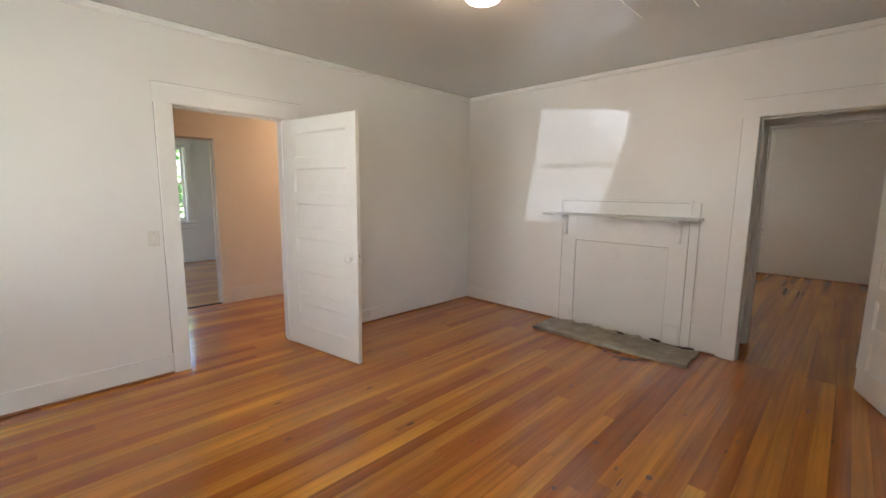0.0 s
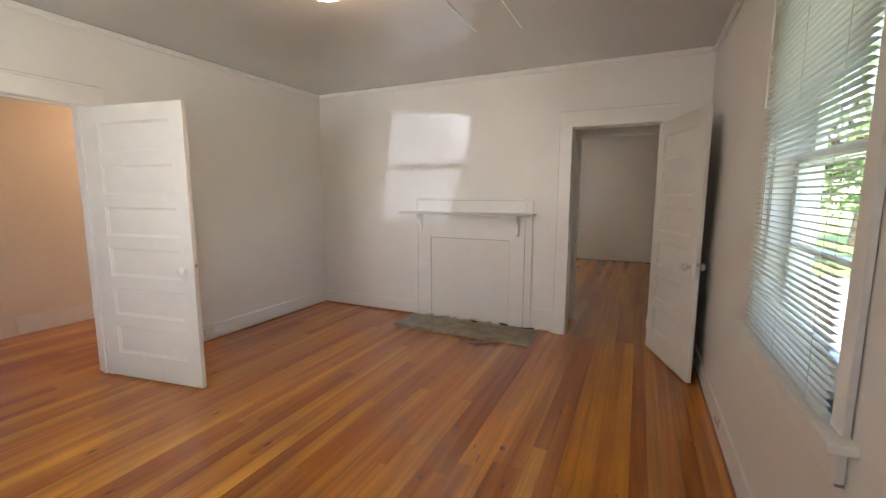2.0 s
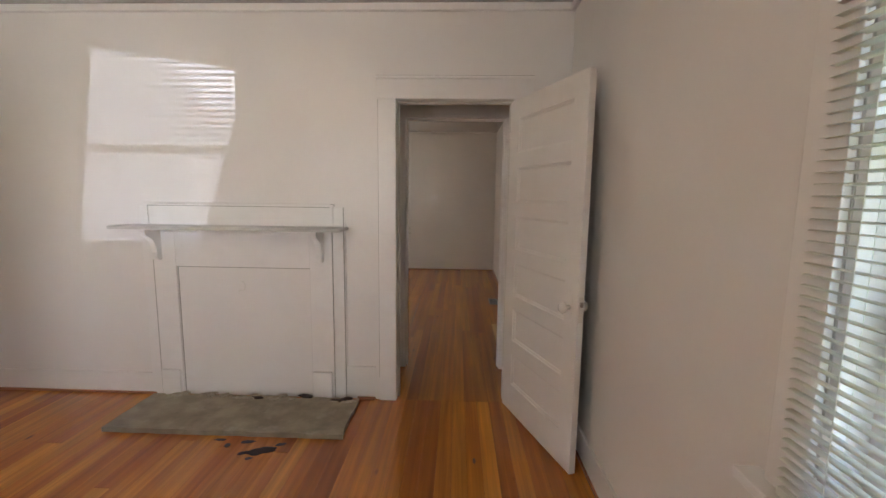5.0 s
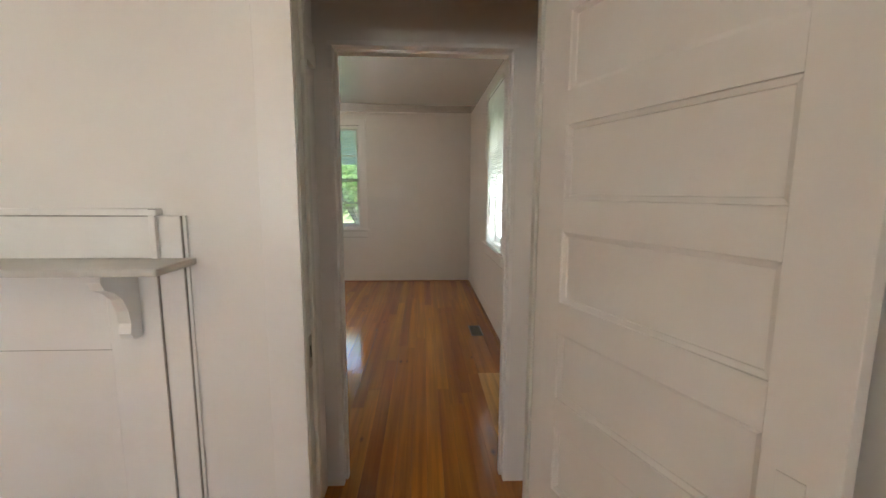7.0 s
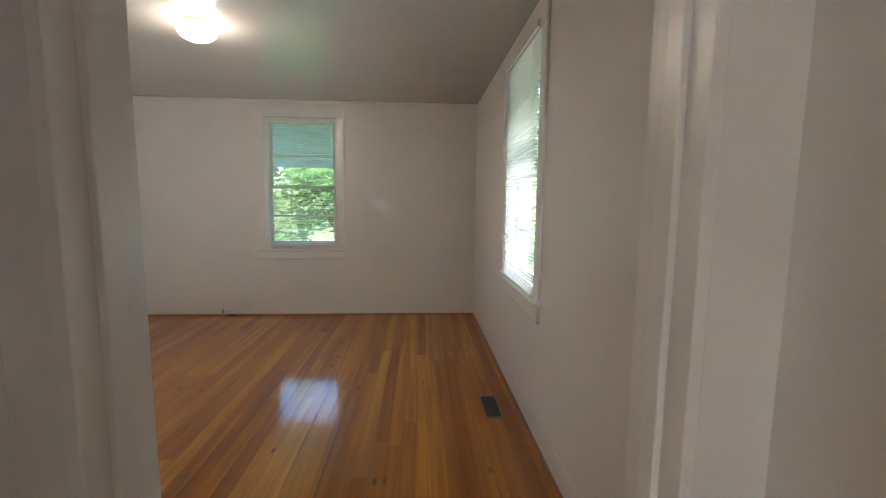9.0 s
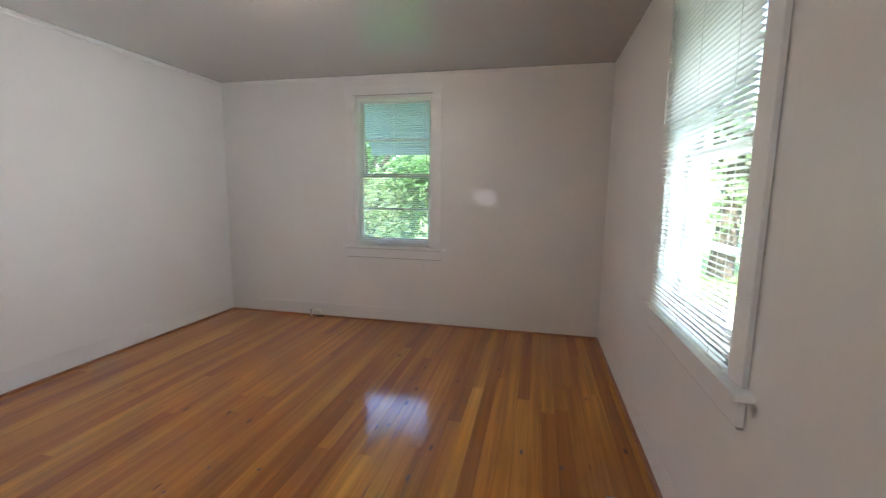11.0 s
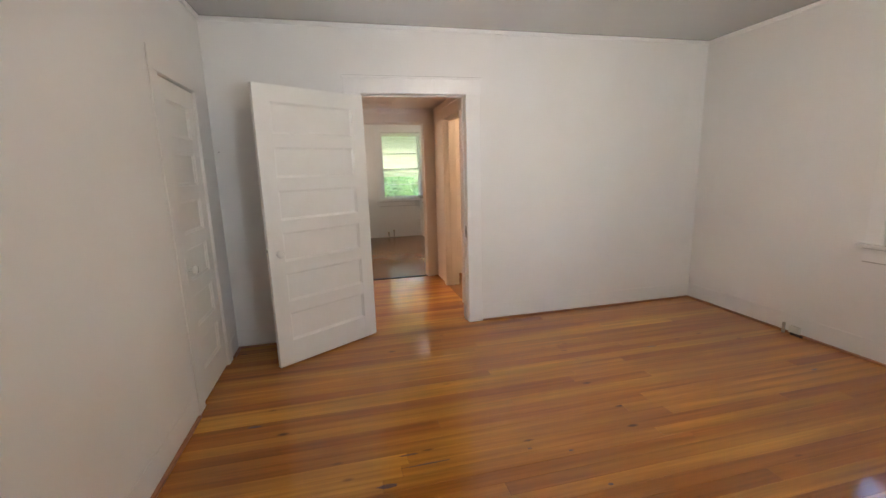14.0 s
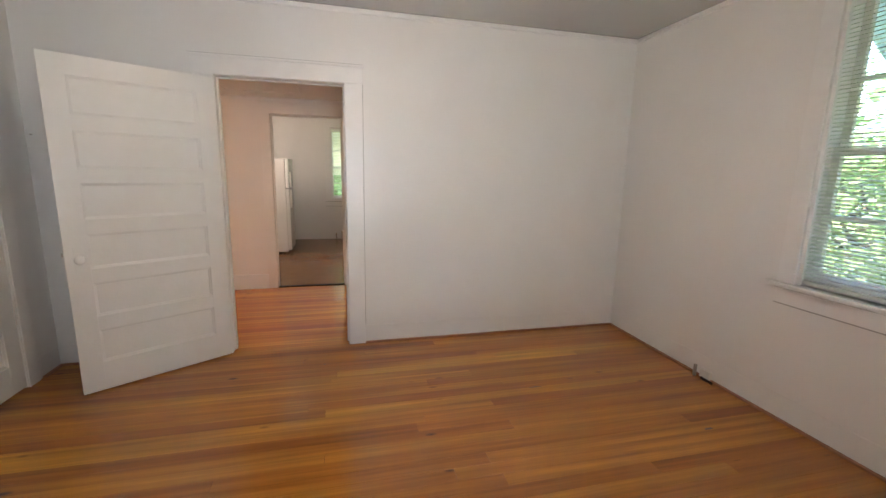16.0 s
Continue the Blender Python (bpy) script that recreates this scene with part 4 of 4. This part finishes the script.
def dome_lamp(name, x, y, label, z=CEIL, r=.125):
    e = empty(name, pose(x, y, z), label, "ceiling light", "ceiling lights")
    part("base", lathe([(r * .62, 0), (r * .66, -.012), (r * .58, -.022)], 32), M_BRASS, e, "brass ceiling pan")
    prof = [(r * .56, -.0225), (r * .95, -.035), (r, -.055), (r * .93, -.08), (r * .75, -.105), (r * .45, -.122), (r * .15, -.129)]
    part("shade", lathe(prof, 32), M_SHADE, e, "lit frosted glass dome")
    part("finial", lathe([(.012, -.1295), (.014, -.136), (.008, -.143), (.004, -.147)], 14), M_BRASS, e, "small brass finial")
    return e


dome_lamp("ceiling_light", -1.56, 1.74, "lit frosted glass dome ceiling light on the front room ceiling")
dome_lamp("ceiling_light", -1.60, 7.10, "lit frosted glass dome ceiling light on the back room ceiling")
lamp("dome_light_1", "POINT", (-1.56, 1.74, 2.44), 1.0, (1.0, 0.70, 0.45), 0.12)
lamp("dome_light_2", "POINT", (-1.60, 7.10, 2.44), 1.15, (1.0, 0.84, 0.68), 0.12)


def floor_vent():
    e = empty("floor_vent", pose(0.41, 6.83, 0), "dark metal floor register let into the boards by the wall", "floor vent")
    w, l = .062, .155
    part("frame", boxes((-w, -l, 0.001, -w + .012, l, .006), (w - .012, -l, .001, w, l, .006), (-w + .012, -l, .001, w - .012, -l + .012, .006), (-w + .012, l - .012, .001, w - .012, l, .006), bevel=.001), M_VENT, e)
    # flat sheet painted as the shade of the duct below
    part("well", boxes((-w + .012, -l + .012, .0008, w - .012, l - .012, .0014)), M_DARK, e)
    n = 18
    for i in range(n):
        y = -l + .02 + i * (2 * l - .04) / (n - 1)
        part("louver", boxes((-w + .012, y - .0022, .0014, w - .012, y + .0022, .0048)), M_VENT, e)


floor_vent()




def wall_stub():
    e = empty("baseboard_box", pose(-2.44, YNB, 0), "small white cable box and cut pipe by the baseboard", "junction box")
    part("box", boxes((-.045, -.045, .014, .035, -.015, .075), bevel=.004), M_PLATE, e)
    part("pipe_stub", lathe([(.012, 0), (.012, .085), (.009, .087)], 12), M_METAL, e).matrix_local = pose(-.085, -.045, .0)
    part("cover_plate", boxes((-.025, -.052, .002, .075, -.046, .022), bevel=.002), M_SUB, e)


wall_stub()
for x, y, ax in ((0.30, 3.9995, "y"), (-3.5995, 4.74, "x"), (-3.5995, 1.56, "x")):
    e = empty("old_nail", pose(x, y, 2.17 if ax == "y" else (1.64 if y > 4 else 2.2), 90 if ax == "y" else 0, 90 if ax == "x" else 0, 0), "small rusty nail standing out of the wall", "nail")
    part("shank", lathe([(.0022, 0), (.0022, .018)], 8), M_METAL, e)
    part("head", lathe([(.005, .018), (.005, .020)], 8), M_METAL, e)


# ---- hall, bathroom, kitchen, bedroom ----
def attic_hatch():
    e = empty("attic_hatch", pose(-4.75, 5.95, 2.25), "cream painted attic hatch in the lowered hall ceiling", "hatch")
    part("lid", boxes((-.28, -.34, -.012, .28, .34, -.001), bevel=.002), M_HALL, e)
    for r in ((-.33, -.39, -.02, -.28, .39, -.0005), (.28, -.39, -.02, .33, .39, -.0005), (-.28, -.39, -.02, .28, -.34, -.0005), (-.28, .34, -.02, .28, .39, -.0005)):
        part("trim", boxes(r, bevel=.003), M_HALL, e)


attic_hatch()


def vanity():
    e = empty("bathroom_vanity", pose(-6.3, 7.73, 0), "cream bathroom vanity cabinet with a white basin top", "vanity")
    part("body", boxes((.001, -.42, .09, .46, .42, .79), (.001, -.40, 0.002, .40, .40, .09), bevel=.003), M_HALL, e)
    part("top", boxes((.001, -.44, .79, .50, .44, .83), bevel=.008), M_PORC, e, "white basin top")
    for s in (-1, 1):
        d = part("door", boxes((.461, min(s * .40, s * .01), .12, .478, max(s * .40, s * .01), .76), bevel=.004), M_HALL, e)
        part("knob", lathe([(.006, .0), (.011, .012), (.010, .022)], 12), M_METAL, d).matrix_local = pose(.478, s * .05, .62, 0, 90, 0)
    part("tap", boxes((.08, -.015, .83, .11, .015, .95), (.08, -.012, .93, .22, .012, .95), bevel=.004), M_METAL, e)


vanity()
mir = empty("vanity_light", pose(-6.299, 7.56, 1.90), "lit two-globe vanity light on the bathroom wall", "wall light")
part("backplate", boxes((.001, -.14, -.03, .025, .14, .05), bevel=.004), M_BRASS, mir)
for s in (-.09, 0, .09):
    part("glass_shade", lathe([(.02, .02), (.045, -.01), (.055, -.06), (.050, -.10), (.02, -.12)], 18), M_BULB, mir, "lit frosted glass shade").matrix_local = pose(.09, s, .0)


def cabinet(x0, x1, y0, y1, z0, z1, label, group, base):
    e = empty("kitchen_cabinet", pose(x0, y0, z0), label, "cabinet", group)
    w, d, h = x1 - x0, y1 - y0, z1 - z0
    part("body", boxes((0, .02, 0.002 if base else 0, w, d, h), bevel=.002), M_TRIM, e)
    half = w / 2
    for a, b in ((.006, half - .003), (half + .003, w - .006)):
        dd = part("door", boxes((a, 0, .10 if base else .01, b, .019, h - .012), bevel=.003), M_TRIM, e)
        part("knob", lathe([(.006, 0), (.012, -.014), (.009, -.022)], 12, "y"), M_METAL, dd).matrix_local = pose(b - .04 if a < half - .1 else a + .04, 0, h - .10 if base else .08)


cabinet(-9.295, -8.40, 7.36, 7.945, 0, .88, "white painted base cabinet on the kitchen's back wall", "kitchen base cabinets", True)
cabinet(-8.39, -7.50, 7.36, 7.945, 0, .88, "white painted base cabinet on the kitchen's back wall", "kitchen base cabinets", True)
cabinet(-9.295, -8.40, 7.50, 7.945, 1.30, 2.25, "white painted wall cabinet over the worktop", "kitchen wall cabinets", False)
cabinet(-8.39, -7.50, 7.50, 7.945, 1.30, 2.25, "white painted wall cabinet over the worktop", "kitchen wall cabinets", False)
tagged(part("worktop", boxes((-9.297, 7.33, .882, -7.49, 7.947, .92), (-9.297, 7.925, .92, -7.49, 7.947, 1.30), bevel=.004), M_COUNTER), "dark kitchen worktop with a matching upstand", "worktop")


def fridge():
    e = empty("refrigerator", pose(-8.35, 5.02, 0), "white two-door refrigerator in the kitchen corner", "refrigerator")
    part("body", boxes((0, .01, .03, .62, .80, 1.62), bevel=.008), M_FRIDGE, e)
    f = part("freezer_door", boxes((0.0, .801, 1.13, .62, .86, 1.62), bevel=.012), M_FRIDGE, e)
    part("handle", boxes((.56, .862, 1.15, .585, .89, 1.40), bevel=.006), M_PLATE, f)
    d = part("main_door", boxes((0.0, .801, .06, .62, .86, 1.12), bevel=.012), M_FRIDGE, e)
    part("handle", boxes((.56, .862, .80, .585, .89, 1.10), bevel=.006), M_PLATE, d)
    for x in (.04, .58):
        for y in (.06, .74):
            part("foot", lathe([(.02, .001), (.02, .03)], 10), M_DARK, e).matrix_local = pose(x, y, 0)


fridge()
shelf = empty("paper_holder", pose(-9.30, 7.60, .74), "small white wall bracket beside the kitchen window", "bracket")
part("bracket", boxes((.001, -.10, 0, .10, .08, .02), (.001, -.10, .02, .012, .08, .16), bevel=.003), M_TRIM, shelf)
for i, (y, h) in enumerate(((6.62, .10), (6.74, .14), (7.42, .11), (7.5, .08))):
    p = empty("pipe_stub", pose(-9.24, y, 0), "short capped water pipe standing out of the kitchen floor", "pipe", "pipe stubs")
    part("pipe", lathe([(.014, .0005), (.014, h)], 12), M_METAL, p)
    part("cap", lathe([(.019, h), (.019, h + .02), (.014, h + .024)], 12), M_BRASS, p)

kl = empty("kitchen_light", pose(-8.95, 7.28, CEIL), "lit round kitchen ceiling light", "ceiling light", "ceiling lights")
part("shade", lathe([(.15, -.0005), (.16, -.03), (.12, -.07), (.04, -.085)], 28), M_KSHADE, kl, "lit glass shade")


# ---- outside ----
structure("ground", boxes((-400, -400, -0.85, 400, 400, -0.75)), M_GRASS, "grass yard and fields reaching the horizon", "ground")
structure("driveway", boxes((2.6, -12, -0.745, 6.4, 14, -0.735)), M_DRIVE, "pale sunlit concrete driveway beside the house", "driveway")
structure("road", boxes((-60, -24, -0.745, 60, -17, -0.738)), material("asphalt", (0.055, 0.055, 0.055), .9, color2=(.08, .08, .078), scale=3, bump=.5), "asphalt road before the house", "road")


def awning(name, axis, at, u0, u1, z_top, drop, out, mat, label, sgn):
    e = empty(name, pose(0, 0, 0), label, "awning")
    n = 8
    w = (u1 - u0) / n
    for i in range(n):
        bm = bmesh.new()
        a, b = u0 + i * w - .006, u0 + (i + 1) * w + .006
        up = .016 if i % 2 else 0
        pts = [(at + sgn * .01, z_top + up), (at + sgn * out, z_top - drop + up), (at + sgn * out, z_top - drop - .012 + up), (at + sgn * .01, z_top - .012 + up)]
        ra = [bm.verts.new((p, a, z) if axis == "x" else (a, p, z)) for p, z in pts]
        rb = [bm.verts.new((p, b, z) if axis == "x" else (b, p, z)) for p, z in pts]
        for k in range(4):
            bm.faces.new((ra[k], ra[(k + 1) % 4], rb[(k + 1) % 4], rb[k]))
        bm.faces.new(ra)
        bm.faces.new(rb)
        bmesh.ops.recalc_face_normals(bm, faces=bm.faces)
        part("slat", bm, mat, e)
    bm = bmesh.new()
    p = at + sgn * (out + .002)
    if axis == "x":
        box(bm, p, u0, z_top - drop - .10, p + sgn * .012, u1, z_top - drop + .01)
    else:
        box(bm, u0, p, z_top - drop - .10, u1, p + sgn * .012, z_top - drop + .01)
    part("valance", bm, mat, e)
    return e


awning("window_awning", "y", YNB + .15, -2.15, -0.90, 2.55, .55, .75, M_AWNING, "aqua slatted metal awning over the end window", 1)
awning("window_awning", "x", -9.45, 6.5, 7.7, 2.40, .96, .7, M_CREAM, "cream slatted metal awning over the kitchen window", -1)


for u0, u1 in ((1.00, 2.14), (6.38, 7.50), (-1.5, -0.4)):
    awning("window_awning", "x", XE + .17, u0, u1, 2.56, .50, .70, M_CREAM, "cream slatted metal awning over a side window", 1)


def house(name, x0, y0, x1, y1, h, label, face_y):
    e = empty(name, pose(0, 0, 0), label, "house")
    part("wall", boxes((x0, y0, -.75, x1, y1, h)), M_SIDING, e)
    n = int((h + .7) / .17)
    for i in range(n):
        z = -.62 + i * .17
        bm = bmesh.new()
        vs = []
        for yy in (y0, y1):
            vs.append([bm.verts.new(p) for p in ((x0 - .002, yy, z + .168), (x0 - .028, yy, z), (x0 - .002, yy, z))])
        for k in range(3):
            bm.faces.new((vs[0][k], vs[0][(k + 1) % 3], vs[1][(k + 1) % 3], vs[1][k]))
        bmesh.ops.recalc_face_normals(bm, faces=bm.faces)
        part("clapboard", bm, M_SIDING, e)
    for yc in face_y:
        w = part("window", boxes((x0 - .05, yc - .50, .7, x0 - .029, yc + .50, 2.1)), M_SIDING, e)
        for z0, z1 in ((.78, 1.36), (1.42, 2.02)):
            part("pane", boxes((x0 - .058, yc - .42, z0, x0 - .051, yc + .42, z1)), M_DARK, w)
    bm = bmesh.new()
    xm = (x0 + x1) / 2
    prof = [(x0 - .4, h), (xm, h + 1.8), (x1 + .4, h)]
    r = [[bm.verts.new((p[0], yy, p[1])) for p in prof] for yy in (y0 - .3, y1 + .3)]
    bm.faces.new((r[0][0], r[0][1], r[1][1], r[1][0]))
    bm.faces.new((r[0][1], r[0][2], r[1][2], r[1][1]))
    bm.faces.new((r[0][0], r[0][2], r[1][2], r[1][0]))
    bm.faces.new(r[0])
    bm.faces.new(r[1])
    bmesh.ops.recalc_face_normals(bm, faces=bm.faces)
    part("roof", bm, M_ROOF, e)


house("neighbour_house", 9.5, 6.0, 17.0, 18.0, 3.0, "white clapboard neighbouring house across the driveway", (8.0, 11.0, 14.5))
def tree(name, x, y, h, r, label, seed, leaves=3800, mat=M_LEAF, base=-.75, low=.35, size=.13):
    rnd = random.Random(seed)
    e = empty(name, pose(x, y, base), label, "tree")
    bm = bmesh.new()

    def limb(p, q, r0, r1, n=7):
        a, b = Vector(p), Vector(q)
        d = (b - a).normalized()
        u = d.orthogonal().normalized()
        v = d.cross(u)
        rows = []
        for k, (c, rr) in enumerate(((a, r0), ((a + b) / 2 + u * r0 * .4, (r0 + r1) / 2), (b, r1))):
            rows.append([bm.verts.new(c + (u * math.cos(t) + v * math.sin(t)) * rr) for t in [2 * math.pi * i / n for i in range(n)]])
        for s, t in zip(rows, rows[1:]):
            for i in range(n):
                bm.faces.new((s[i], s[(i + 1) % n], t[(i + 1) % n], t[i]))

    limb((0, 0, 0), (0.1, 0, h * .45), r * .09, r * .06)
    centres = []
    for i in range(14):
        a, t = rnd.uniform(0, 6.283), rnd.uniform(low, .95)
        rad = r * rnd.uniform(.25, .8) * math.sqrt(max(.1, 1 - (2 * t - 1.1) ** 2))
        c = Vector((rad * math.cos(a), rad * math.sin(a), h * t))
        centres.append((c, r * rnd.uniform(.25, .45)))
        limb((.1, 0, h * min(.42, t * .8)), tuple(c), r * .035, r * .01, 5)
    part("trunk", bm, M_BARK, e)
    verts, faces = [], []
    for i in range(leaves):
        c, cr = centres[i % len(centres)]
        d = Vector((rnd.gauss(0, 1), rnd.gauss(0, 1), rnd.gauss(0, .8))).normalized() * cr * rnd.uniform(.4, 1.0)
        p = c + d
        s = size * rnd.uniform(.5, 1.2)
        u = Vector((rnd.uniform(-1, 1), rnd.uniform(-1, 1), rnd.uniform(-.5, .5))).normalized()
        v = u.orthogonal().normalized() * rnd.uniform(.4, .7)
        k = len(verts)
        verts += [p - u * s, p + v * s, p + u * s, p - v * s]
        faces.append((k, k + 1, k + 2, k + 3))
    me = bpy.data.meshes.new("crown")
    me.from_pydata([tuple(p) for p in verts], [], faces)
    me.materials.append(mat)
    c = new("crown", me)
    c.parent = e
    c["kind"] = "stuff"
    return e


SHRUBS = [(-3.6, 12.6, 2.6, 1.5), (-1.7, 12.9, 2.9, 1.6), (0.3, 12.4, 2.5, 1.4), (-12.4, 6.6, 2.3, 1.3), (-12.6, 8.6, 2.6, 1.5), (8.2, 1.5, 1.5, 1.0), (8.0, 6.4, 1.9, 1.2)]
for i, (x, y, h, r) in enumerate(SHRUBS):
    tree("shrub", x, y, h, r, "dense green shrub growing in the yard", 300 + i, leaves=2600, mat=M_LEAF2 if i % 2 else M_LEAF, low=.05, size=.09)
TREES = [("maple_tree", 7.6, 4.0, 7.8, 3.0, M_LEAF), ("shade_tree", 6.9, 12.6, 7.5, 2.5, M_LEAF), ("shade_tree", 14, 1.0, 9, 4.2, M_LEAF2), ("yard_tree", -1.6, 15.6, 4.0, 2.6, M_LEAF), ("yard_tree", -5.2, 17, 5.2, 3.2, M_LEAF2), ("yard_tree", 2.4, 18, 5.4, 3.2, M_LEAF), ("yard_tree", -15.5, 7.6, 6, 3.0, M_LEAF), ("yard_tree", -15.5, 2.2, 6.5, 3.0, M_LEAF2), ("shade_tree", 19, 6, 10, 5, M_LEAF2), ("yard_tree", -1, 24, 7.5, 4.5, M_LEAF2), ("shade_tree", 4.9, 17.6, 8, 3.6, M_LEAF), ("shade_tree", 8.6, 23, 9, 4.5, M_LEAF)]
for i, (nm, x, y, h, r, mt) in enumerate(TREES):
    tree(nm, x, y, h, r, "leafy green tree standing in the sunlit yard", 100 + i, mat=mt, low=.12 if h < 7 else .3)


# ---- floorboards ----
def boards(name, label, x0, x1, y0, y1, seed, width=0.083, mat=M_FLOOR, patch=None):
    """A floor of boards along y. patch: (x0, x1, y0, y1) laid with paler boards."""
    floor = tagged(new(name), label, "floor", "", "structure")
    rnd = random.Random(seed)
    g, c, t = .0003, .0006, .02

    def unit(m):
        bm = bmesh.new()
        lo = [bm.verts.new(p) for p in ((g, 0, -t), (width - g, 0, -t), (width - g, 1, -t), (g, 1, -t))]
        md = [bm.verts.new(p) for p in ((g, 0, -c), (width - g, 0, -c), (width - g, 1, -c), (g, 1, -c))]
        hi = [bm.verts.new(p) for p in ((g + c, .0006, 0), (width - g - c, .0006, 0), (width - g - c, .9994, 0), (g + c, .9994, 0))]
        for a, b in ((lo, md), (md, hi)):
            for i in range(4):
                bm.faces.new((a[i], a[(i + 1) % 4], b[(i + 1) % 4], b[i]))
        bm.faces.new(hi)
        return mesh_of("board", bm, m)

    mesh, pale = unit(mat), unit(M_PALE)
    n = math.ceil((x1 - x0) / width)
    for i in range(n):
        x = x0 + i * width
        w = min(width, x1 - x)
        spans = [(y0, y1, mesh)]
        if patch and patch[0] <= x + width / 2 <= patch[1]:
            spans = [(patch[2], patch[3], pale), (patch[3], y1, mesh)]
            if patch[2] > y0:
                spans.insert(0, (y0, patch[2], mesh))
        for a, b, me in spans:
            y = a
            while y < b - .02:
                L = min(rnd.uniform(1.3, 3.9), b - y)
                if b - y - L < .5:
                    L = b - y
                o = new("floorboard", me)
                o.parent = floor
                o.location = (x, y + .0004, rnd.uniform(-.0005, .0003))
                o.scale = (w / width, L - .0008, 1)
                y += L


boards("floor_front_room", "glossy varnished orange-brown fir floorboards with dark streaks", XW, XE, YS, YN, 1)
boards("floor_back_room", "glossy varnished brown fir floorboards with worn paler patches", XW, XE, YN, YNB, 2, mat=M_FLOORB, patch=(0.28, 0.60, 4.70, 5.82))
boards("floor_hall", "varnished orange fir floorboards in the hall", XH, XW, -1.6, 6.90, 3)
boards("floor_bedroom", "varnished fir floorboards in the far bedroom", -9.25, XH, -0.9, 4.0, 4, width=.12)
